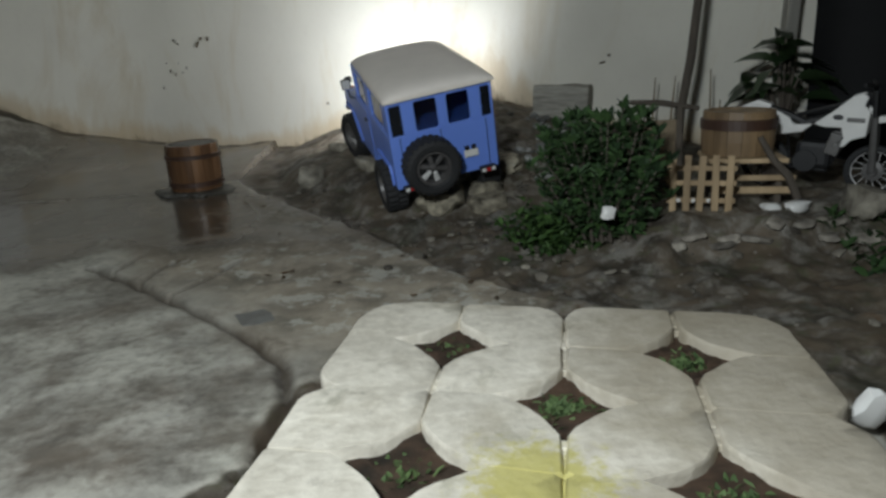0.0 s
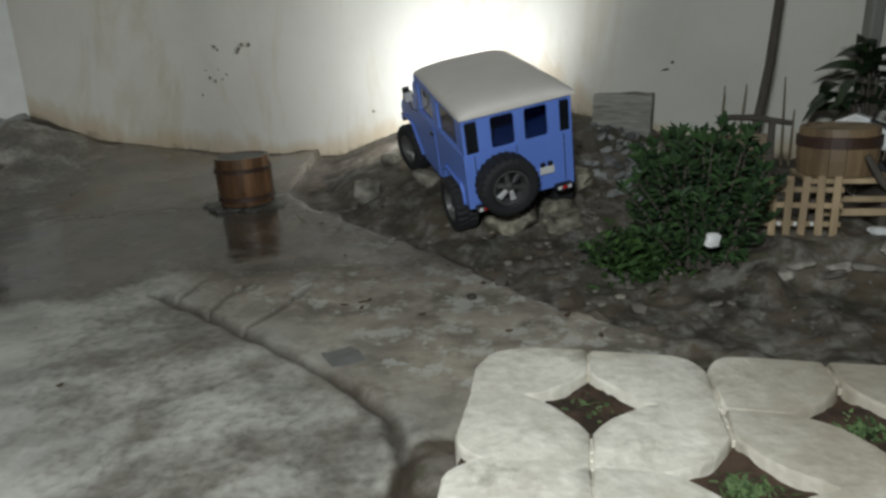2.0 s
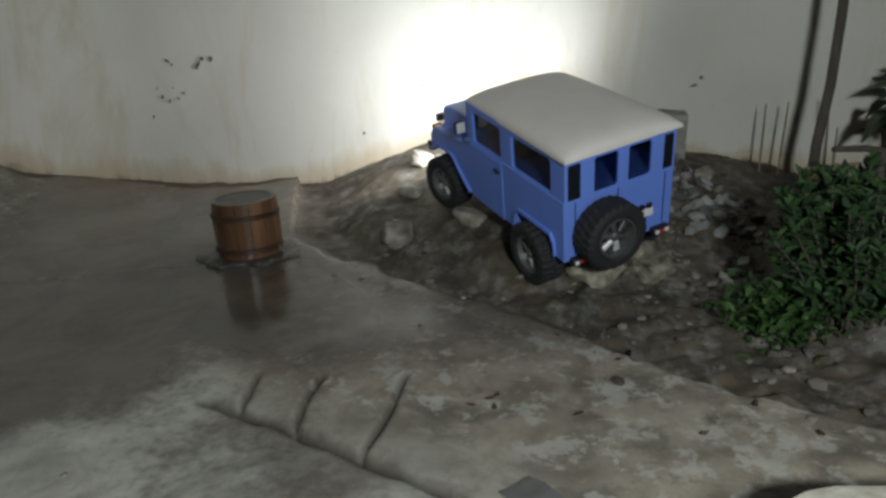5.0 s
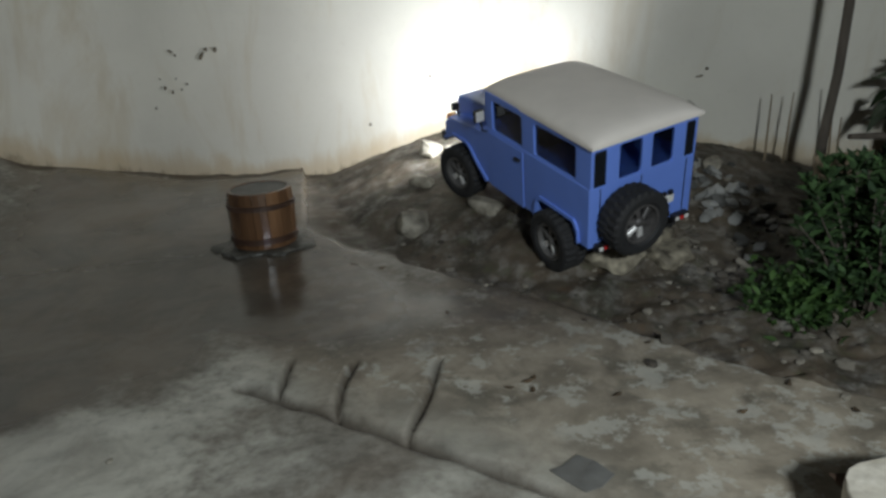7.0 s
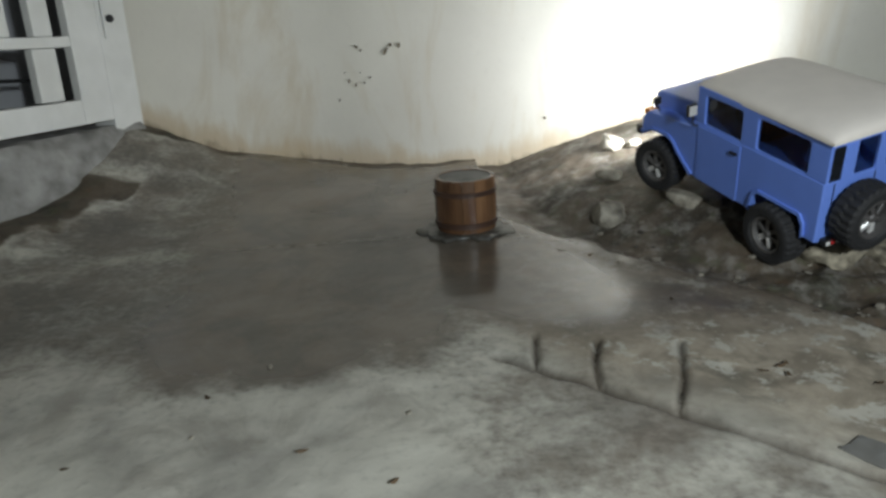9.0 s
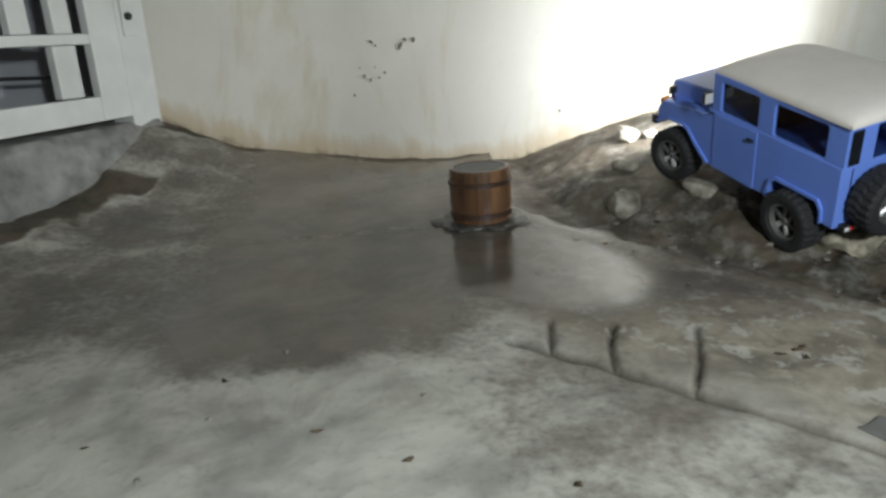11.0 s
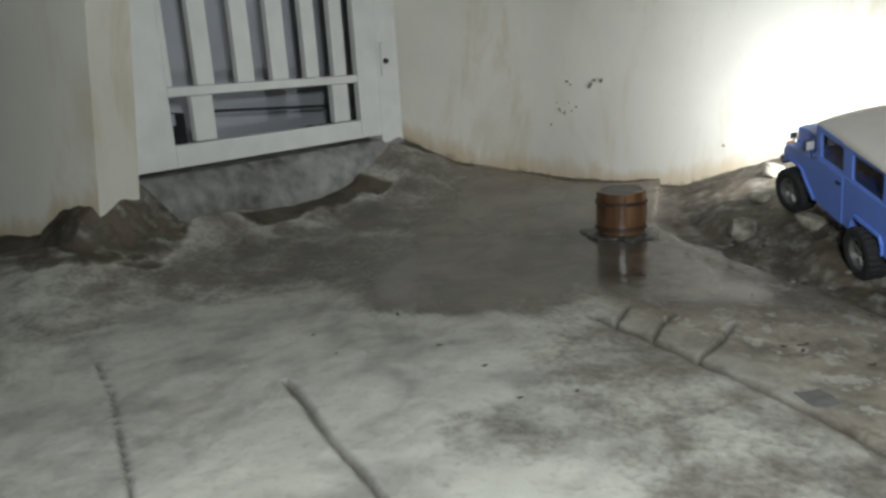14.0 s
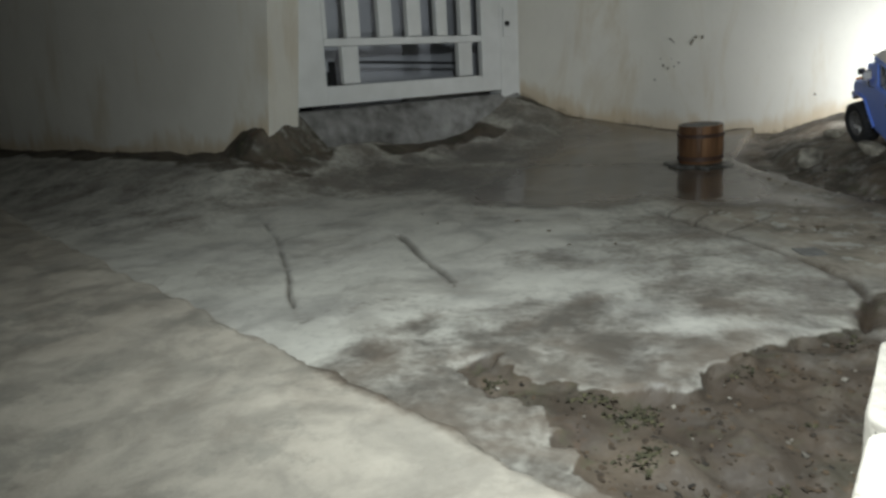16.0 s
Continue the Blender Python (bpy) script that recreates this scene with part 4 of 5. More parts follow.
# ---------------------------------------------------------------- wooden tubs
def build_tub(name, r, h, bands, m, label, wood, staves=18, lid=False, group="wooden tubs"):
    tub = thing(name, m, label, "tub", group)
    for k in range(staves):
        a0, a1 = 2 * math.pi * k / staves, 2 * math.pi * (k + 0.965) / staves
        bm = bmesh.new()
        pts = []
        for f in (0, 0.5, 1):
            a = a0 + (a1 - a0) * f
            for rr in (r, r - 0.007):
                pts.append([bm.verts.new((rr * (1 + 0.05 * math.sin(math.pi * t)) * math.cos(a), rr * (1 + 0.05 * math.sin(math.pi * t)) * math.sin(a), h * t)) for t in (0, 0.33, 0.66, 1)])
        o, i = pts[0::2], pts[1::2]
        for A, B, flip in ((o[0], o[1], 0), (o[1], o[2], 0), (i[0], i[1], 1), (i[1], i[2], 1), (o[0], i[0], 1), (o[2], i[2], 0)):
            for t in range(3):
                f = (A[t], B[t], B[t + 1], A[t + 1])
                bm.faces.new(f[::-1] if flip else f)
        for t in (0, 3):
            bm.faces.new((o[0][t], o[1][t], i[1][t], i[0][t])), bm.faces.new((o[1][t], o[2][t], i[2][t], i[1][t]))
        bmesh.ops.recalc_face_normals(bm, faces=bm.faces[:])
        part("stave", bm, wood, tub)
    for z, w in bands:
        bm = bmesh.new()
        rr = r * (1 + 0.05 * math.sin(math.pi * z / h))
        lathe(bm, [(rr - 0.001, z - w / 2), (rr + 0.0018, z - w / 2 + 0.001), (rr + 0.0018, z + w / 2 - 0.001), (rr - 0.001, z + w / 2)], seg=40, ring_shape=True)
        part("hoop", bm, BANDED, tub, "dark hoop")
    bm = bmesh.new()
    zb = h - 0.002 if lid else h * 0.985
    lathe(bm, [(r * 0.99, zb - 0.005), (r * 0.99, zb), (0, zb)], seg=36)
    part("tub_lid" if lid else "filling", bm, PINE if lid else MORTAR, tub, "pale plank lid" if lid else "grey cement filling")
    return tub


TUB_AT = (-0.512, 1.578)
TUB_Z = z_at(*TUB_AT)
build_tub("wooden_tub", 0.052, 0.092, ((0.013, 0.011), (0.068, 0.009)), pose(*TUB_AT, TUB_Z + 0.006, 1.5, -1.5, 20), "small varnished red-brown stave tub standing in wet slurry", WOOD, 15)
bm = bmesh.new()
for k in range(80):
    a = random.uniform(0, 2 * math.pi)
    rr = 0.035 + 0.042 * random.random() ** 1.3
    lump(bm, (TUB_AT[0] + rr * math.cos(a), TUB_AT[1] + rr * math.sin(a) * 0.8, TUB_Z - 0.0005), (random.uniform(0.025, 0.065), random.uniform(0.02, 0.045), random.uniform(0.006, 0.012)), (0, 0, random.uniform(0, 360)), 0.4, 2, k)
tagged(part("mortar_collar", bm, SLURRY, None, "", True), "dark wet slurry spread round the tub's foot", "slurry", kind="stuff")


# ---------------------------------------------------------------- gate in the side wall
GATE_A = Vector((-1.535, 1.399, 0))
GATE_U = Vector((math.cos(radians(70.8)), math.sin(radians(70.8)), 0))
GATE_N = Vector((GATE_U.y, -GATE_U.x, 0))
GATE_M = Matrix(((GATE_U.x, GATE_N.x, 0, GATE_A.x), (GATE_U.y, GATE_N.y, 0, GATE_A.y), (0, 0, 1, 0), (0, 0, 0, 1)))
GATE_L = 0.80


def build_gate():
    g = thing("gate", GATE_M, "white painted timber gate with tall narrow openings, closed", "gate", kind="structure")
    top = 1.25

    def board(name, s0, s1, z0, z1, d=0.022, off=0.0, lb=""):
        bm = bmesh.new()
        box(bm, ((s0 + s1) / 2, off, (z0 + z1) / 2), (s1 - s0, d, z1 - z0), bevel=0.0022)
        return part(name, bm, GATE, g, lb)
    board("gate_post", -0.235, -0.111, 0.02, top + 0.1, 0.07, -0.045)
    board("gate_post", GATE_L - 0.085, GATE_L + 0.01, 0.13, top + 0.1, 0.06, -0.02)
    board("stile", -0.109, 0.0, 0.20, top)
    e = 0.625
    board("stile", e, GATE_L - 0.087, 0.20, top)
    board("bottom_rail", 0.001, e - 0.001, 0.200, 0.254, 0.021)
    board("middle_rail", 0.001, e - 0.001, 0.366, 0.388, 0.021)
    board("top_rail", 0.001, e - 0.001, top - 0.09, top, 0.021)
    for s0, s1 in ((0.059, 0.118), (0.518, 0.580)):
        board("mullion", s0, s1, 0.257, 0.365, 0.020)
    for s0, s1 in ((0.0, 0.016), (0.081, 0.131), (0.199, 0.252), (0.309, 0.365), (0.426, 0.475), (0.531, 0.581)):
        board("bar", s0 + 0.001, s1, 0.389, top - 0.091, 0.020)
    bm = bmesh.new()
    box(bm, (GATE_L - 0.050, 0.014, 0.43), (0.045, 0.005, 0.10), bevel=0.0015)
    pl = part("lock_plate", bm, GATE, g, "white painted lock plate")
    bm = bmesh.new()
    lathe(bm, [(0.008, 0), (0.009, 0.006), (0.006, 0.011), (0, 0.012)], pose(GATE_L - 0.058, 0.017, 0.424, -90, 0, 0), 16)
    part("knob", bm, BLACK, pl, "small black knob", True)
    # sill: a rough fillet of cement that slopes down to the yard
    bm = bmesh.new()
    prism(bm, [(-0.085, -0.06), (0.085, -0.06), (0.070, 0.050), (0.045, 0.110), (0.024, 0.165), (0.006, 0.186), (-0.085, 0.186)], -0.20, GATE_L - 0.002)
    bmesh.ops.subdivide_edges(bm, edges=[e2 for e2 in bm.edges if abs(e2.verts[0].co.x - e2.verts[1].co.x) > 0.5], cuts=46, use_grid_fill=True)
    bmesh.ops.subdivide_edges(bm, edges=[e2 for e2 in bm.edges if abs(e2.verts[0].co.x - e2.verts[1].co.x) < 0.001 and min(v.co.y for v in e2.verts) > 0.005], cuts=3, use_grid_fill=True)
    for v in bm.verts:
        if v.co.y > 0.01:
            v.co += Vector((0, 0.016 * noise.noise(v.co * 9) + 0.007 * noise.noise(v.co * 24), 0.010 * noise.noise(v.co * 13)))
    part("threshold", bm, STEP, g, "rough grey cement threshold", True)


build_gate()
# room behind the gate
bm = bmesh.new()
box(bm, (0.55, -0.27, 0.75), (1.5, 0.04, 1.6))
ob = tagged(part("wall_room", bm, GREY), "plain grey wall of the porch behind the gate", "wall", kind="structure")
ob.matrix_world = GATE_M
bm = bmesh.new()
box(bm, (0.55, -0.165, 0.14), (1.5, 0.17, 0.04))
ob = tagged(part("floor_room", bm, STEP), "plain cement floor behind the gate", "floor", kind="structure")
ob.matrix_world = GATE_M
broom = thing("broom", GATE_M @ pose(0.155, -0.09, 0.30, 0, 0, 0), "dark broom lying on its side behind the gate", "broom")
bm = bmesh.new()
tube(bm, [(0.02, 0, 0.02), (0.45, 0.0, 0.0)], 0.004, 8)
part("broomstick", bm, BLACK, broom)
bm = bmesh.new()
box(bm, (-0.005, 0, 0.01), (0.05, 0.03, 0.055), bevel=0.006)
part("broom_head", bm, BLACK, broom)
can = thing("storage_box", GATE_M @ pose(0.03, -0.10, 0.165), "black storage box behind the gate", "box")
bm = bmesh.new()
box(bm, (0, 0, 0.08), (0.10, 0.08, 0.16), bevel=0.006)
can_body = part("box_body", bm, BLACK, can)
bm = bmesh.new()
box(bm, (0.005, 0.041, 0.145), (0.03, 0.003, 0.03), bevel=0.001)
part("sticker", bm, GREY, can_body, "grey sticker")


# ---------------------------------------------------------------- concrete block on the mound
blk = thing("concrete_block", pose(0.270, 1.745, 0.045, -2, 2, -19), "weathered grey concrete block propped on the mound", "block")
bm = bmesh.new()
box(bm, (0, 0, 0.075), (0.122, 0.085, 0.15), bevel=0.004, seg=2)
bmesh.ops.subdivide_edges(bm, edges=bm.edges[:], cuts=5, use_grid_fill=True)
for v in bm.verts:
    v.co += v.co.normalized() * (0.004 * noise.noise(v.co * 25) + 0.003 * noise.noise(v.co * 60))
part("block_body", bm, ASHLAR, blk, "", True)


# ---------------------------------------------------------------- grass paver
P, Q = Vector((0.092, -0.0205, 0)), Vector((0.0155, 0.0875, 0))
H1 = Vector((-0.0045, 0.686, 0))
pav = thing("grass_paver", Matrix.Translation(H1), "pale scalloped concrete grass paver with star-shaped holes", "paver", kind="structure")


def lobe_outline(i, j):
    """Outline, in units of the pitch, of the lobe in column i and row j: its corners on star holes are cut by bulging arcs,
    its corners on the rim's notches rounded."""
    s, h, cut = 0.490, 0.5, 0.53
    pts = []
    for cx, cy in ((1, -1), (1, 1), (-1, 1), (-1, -1)):
        gi, gj = i + (cx + 1) // 2, j + (cy + 1) // 2
        outer, hole = gi in (-1, 3) or gj == 1, (gi + gj) % 2 == 0
        if outer and hole:
            r = 0.52 if gj == 1 and gi in (-1, 3) else 0.30
            c = Vector((cx * (s - r), cy * (h - r)))
            st = math.atan2(cy, cx) - math.pi / 4
            pts += [c + r * Vector((math.cos(st + math.pi / 2 * k / 6), math.sin(st + math.pi / 2 * k / 6))) for k in range(7)]
        elif hole:
            e, f = Vector((cx * s, cy * (h - cut))), Vector((cx * (s - cut), cy * h))
            p0, p1 = (e, f) if cx * cy > 0 else (f, e)
            ctl = Vector((cx * (s - 0.16), cy * (h - 0.16)))
            pts += [(1 - t) ** 2 * p0 + 2 * t * (1 - t) * ctl + t * t * p1 for t in (k / 6 for k in range(7))]
        else:
            e, f = Vector((cx * s, cy * (h - 0.03))), Vector((cx * (s - 0.03), cy * h))
            pts += [e, f] if cx * cy > 0 else [f, e]
    return pts


def build_paver(parent, top_row, rows):
    top = 0.047
    for j in range(top_row - rows + 1, top_row + 1):
        for i in range(-1, 3):
            out = lobe_outline(i, j)
            bm = bmesh.new()
            c = P * (i + 0.5) + Q * (j + 0.5)
            jit = random.uniform(-0.0003, 0.0003)
            rings = []
            for k, z in ((1.0, -0.02), (1.0, top - 0.004), (0.985, top - 0.0012), (0.955, top), (0.6, top + 0.0006), (0.25, top + 0.0007)):
                ring = []
                for p in out:
                    q = c + P * p.x * k + Q * p.y * (1 - (1 - k) * (0.0 if k > 0.9 else 1))
                    w = H1 + q
                    wob = 0.0030 * noise.noise(Vector((w.x * 55, w.y * 55, z * 60)))
                    if z > 0 and abs(p.y) < 0.49:
                        q = q + (q - c).normalized() * wob
                    ring.append(bm.verts.new((q.x, q.y, z + jit + (0.0015 * noise.noise(Vector((w.x * 30, w.y * 30, 1))) if z > 0 else 0))))
                rings.append(ring)
            n = len(out)
            for a, b in zip(rings, rings[1:]):
                for k in range(n):
                    bm.faces.new((a[k], a[(k + 1) % n], b[(k + 1) % n], b[k]))
            bm.faces.new(rings[-1])
            part("paver_lobe", bm, PAVER, parent, "", True)
    # pale mortar left in the joints between holes
    bm = bmesh.new()
    for j in range(top_row - rows + 1, top_row + 1):
        for g in range(0, 3):
            start = j if (g + j) % 2 else j + 1          # the end without a hole
            way = 1 if start == j else -1
            for k in range(4):
                a = start + way * (0.02 + 0.105 * k)
                vs = box(bm, (0, 0, 0), (0.0052, 0.0095, 0.006), (0, 0, math.degrees(math.atan2(P.y, P.x)) + random.uniform(-4, 4)), 0.0008, 1)
                c = P * g + Q * (a + way * 0.05)
                bmesh.ops.transform(bm, matrix=Matrix.Translation((c.x, c.y, 0.0412 + random.uniform(-0.0012, 0.0006))), verts=vs)
    tagged(part("joint_mortar", bm, PAVER, parent, "crumbling pale mortar in the joints"), kind="stuff")
    # soil packed into the holes and joints
    bm = bmesh.new()
    n, m = 60, 14 * rows
    grid = []
    for b in range(m + 1):
        row = []
        for a in range(n + 1):
            q = P * (-0.93 + 3.86 * a / n) + Q * (top_row - rows + 1.06 + (rows - 0.12) * b / m)
            w = H1 + q
            row.append(bm.verts.new((q.x, q.y, 0.0375 + 0.004 * noise.noise(w * 40) + 0.002 * noise.noise(w * 110))))
        grid.append(row)
    for r0, r1 in zip(grid, grid[1:]):
        for a in range(n):
            bm.faces.new((r0[a], r0[a + 1], r1[a + 1], r1[a]))
    bmesh.ops.solidify(bm, geom=bm.faces[:], thickness=0.02)
    part("soil_fill", bm, HOLESOIL, parent, "dark reddish soil in the holes", True)


build_paver(pav, 0, 4)
# the next block lies a little turned against the first
HINGE = H1 - P - Q * 3.04
pav_next = thing("grass_paver", Matrix.Translation(HINGE) @ pose(0, 0, 0, 0, 0, 6.5) @ Matrix.Translation(-HINGE) @ Matrix.Translation(H1 - Q * 0.06), "pale scalloped concrete grass paver, laid slightly askew", "paver", kind="structure")
build_paver(pav_next, -4, 5)


# ---------------------------------------------------------------- bush and grass at the terrace's foot
def build_bush():
    rnd = random.Random(5)
    b = thing("bush", pose(0.225, 1.095, z_at(0.225, 1.095)), "dense dark green leafy bush on the rubble", "bush")
    stems, crown = bmesh.new(), bmesh.new()
    random.seed(5)
    for k in range(104):
        a, r = rnd.uniform(0, 6.28), math.sqrt(rnd.random())
        low = k >= 66
        foot = Vector((0.045 * r * math.cos(a), 0.04 * r * math.sin(a), 0.0))
        h = rnd.uniform(0.03, 0.10) if low else rnd.uniform(0.12, 0.20) * (1 - 0.25 * r)
        r = max(r, 0.75) if low else r
        tip = Vector((0.095 * r * math.cos(a) + rnd.gauss(0, 0.008), 0.075 * r * math.sin(a), h))
        mid = foot.lerp(tip, 0.5) + Vector((rnd.gauss(0, 0.006), rnd.gauss(0, 0.006), 0.015))
        tube(stems, [foot, mid, tip], [0.0022, 0.0016, 0.0009], 5)
        n = 18 if low else 34
        for i in range(n):
            f = 0.10 + 0.92 * i / n
            p = (foot.lerp(mid, f * 2) if f < 0.5 else mid.lerp(tip, min(1, f * 2 - 1)))
            az = i * 2.4 + rnd.uniform(-0.5, 0.5)
            up = 0.15 + 0.9 * f * f
            way = Vector((math.cos(az), math.sin(az), up))
            leaf(crown, p, way, rnd.uniform(0.014, 0.027), rnd.uniform(0.006, 0.0095), rnd.uniform(0.1, 0.5), bits=3)
        for i in range(5):
            az = i * 1.26 + rnd.random()
            leaf(crown, tip, (math.cos(az) * 0.7, math.sin(az) * 0.7, 1), rnd.uniform(0.014, 0.026), 0.0075, 0.15, bits=3)
    part("woody_base", stems, BARK, b)
    part("crown", crown, LEAF, b, "many small pointed dark green leaves", True)


build_bush()
rnd = random.Random(8)
bm = bmesh.new()
random.seed(8)
for k in range(900):
    x, y = rnd.gauss(0.150, 0.030), rnd.gauss(1.118, 0.024)
    a = rnd.uniform(0, 6.28)
    leaf(bm, (x, y, z_at(x, y) - 0.002 + 0.05 * rnd.random() ** 2), (math.cos(a) * 0.8, math.sin(a) * 0.8, rnd.uniform(0.5, 1.2)), rnd.uniform(0.014, 0.030), rnd.uniform(0.004, 0.008), rnd.uniform(0.2, 0.7), bits=3)
tagged(part("grass_tuft", bm, GRASS, None, "", True), "bright green weeds growing low beside the bush", "grass", kind="stuff")
bm = bmesh.new()
for k in range(170):
    x, y = rnd.uniform(0.50, 0.66), rnd.uniform(0.93, 1.06)
    a = rnd.uniform(0, 6.28)
    leaf(bm, (x, y, z_at(x, y) - 0.002), (math.cos(a) * 0.8, math.sin(a) * 0.8, 1), rnd.uniform(0.02, 0.05), rnd.uniform(0.005, 0.009), 0.4, bits=3)
tagged(part("low_weeds", bm, LEAF, None, "", True), "dark low weeds at the terrace edge", "weeds", kind="stuff")


def scrap(name, c, s, rot, material, label, category, seed=1):
    bm = bmesh.new()
    lump(bm, (0, 0, 0), s, (0, 0, 0), 0.5, 2, seed)
    ob = part(name, bm, material, None, "", True)
    ob.matrix_world = pose(*c, *rot)
    return tagged(ob, label, category)


scrap("crumpled_paper", (0.205, 1.012, 0.073), (0.021, 0.010, 0.023), (0, 15, 20), WHITE, "crumpled white scrap caught in the bush leaves", "scrap", 3)

# ---------------------------------------------------------------- miniature picket fence, tub and stand on the terrace
TZ = 0.046
fence = thing("picket_fence", pose(0.358, 1.108, TZ, 0, 0, -13), "miniature raw pine picket fence standing on the terrace", "fence")
for k in range(5):
    bm = bmesh.new()
    box(bm, (-0.038 + 0.019 * k, 0, 0.040 + 0.001 * (k % 2)), (0.0095, 0.0028, 0.080), (0, (k % 3 - 1) * 1.5, 0), 0.0008, 1)
    part("picket", bm, PINE, fence)
for z in (0.016, 0.041, 0.062):
    bm = bmesh.new()
    box(bm, (0, 0.003, z), (0.094, 0.0028, 0.0075), (0, 0.6, 0), 0.0008, 1)
    part("rail", bm, PINE, fence)
for k in range(3):
    bm = bmesh.new()
    lump(bm, (-0.03 + 0.02 * k, -0.006, 0.018), (0.007, 0.006, 0.008), (0, 0, 30 * k), 0.3, 1, k)
    part("staple_knob", bm, WHITE, fence, "small white knob")
crate = thing("plank_stand", pose(0.445, 1.185, TZ, 0, 0, -10), "low stand of raw planks under the tub", "stand")
for c, s in (((0, 0, 0.064), (0.11, 0.09, 0.007)), ((-0.045, 0, 0.03), (0.009, 0.08, 0.06)), ((0.045, 0, 0.03), (0.009, 0.08, 0.06)), ((0.01, -0.046, 0.022), (0.10, 0.006, 0.010)), ((0.02, -0.046, 0.040), (0.09, 0.006, 0.008))):
    bm = bmesh.new()
    box(bm, c, s, bevel=0.001, seg=1)
    part("plank", bm, PINE if s[2] < 0.02 else BARK, crate)
build_tub("wooden_tub", 0.050, 0.064, ((0.045, 0.016),), pose(0.440, 1.192, TZ + 0.069, 0, 0, 7), "pale pine stave tub with dark band on a plank stand", TUBPINE, 16, True)
bm = bmesh.new()
tube(bm, [(0.445, 1.128, TZ + 0.10), (0.462, 1.122, TZ + 0.07), (0.485, 1.118, TZ + 0.045), (0.50, 1.115, TZ + 0.012)], [0.004, 0.005, 0.006, 0.006], 8)
ob = tagged(part("stick", bm, BARK, None, "", True), "dark short stick leaning against the pine tub", "stick")
bm = bmesh.new()
tube(bm, [(0.29, 1.24, 0.192), (0.34, 1.245, 0.189), (0.40, 1.25, 0.178)], [0.004, 0.005, 0.004], 7)
tube(bm, [(0.37, 1.247, 0.184), (0.374, 1.252, 0.10), (0.375, 1.255, 0.04)], [0.005, 0.006, 0.006], 7)
tagged(part("forked_branch", bm, BARK, None, "", True), "dark forked branch planted behind the bush", "branch")
for k, (x, y, s) in enumerate(((0.452, 1.095, (0.032, 0.022, 0.014)), (0.488, 1.092, (0.040, 0.026, 0.020)))):
    scrap("white_pebble", (x, y, TZ + 0.006), s, (0, 0, 20 * k), WHITE, "smooth white pebble on the terrace", "pebble", 11 + k)["group"] = "white pebbles"

# back board, brownish, behind the fence
bd = thing("board", pose(0.345, 1.30, TZ, -6, 0, 5), "weathered brown board leaning behind the fence", "board")
bm = bmesh.new()
box(bm, (0, 0, 0.055), (0.10, 0.008, 0.11), bevel=0.0015)
part("board_panel", bm, TWIG, bd)


# ---------------------------------------------------------------- toy motorcycle
def settle(pts):
    """Lowers and shortens the bodywork towards the tail."""
    return [(x * 0.92, z - 0.012 - 0.17 * x) for x, z in pts]


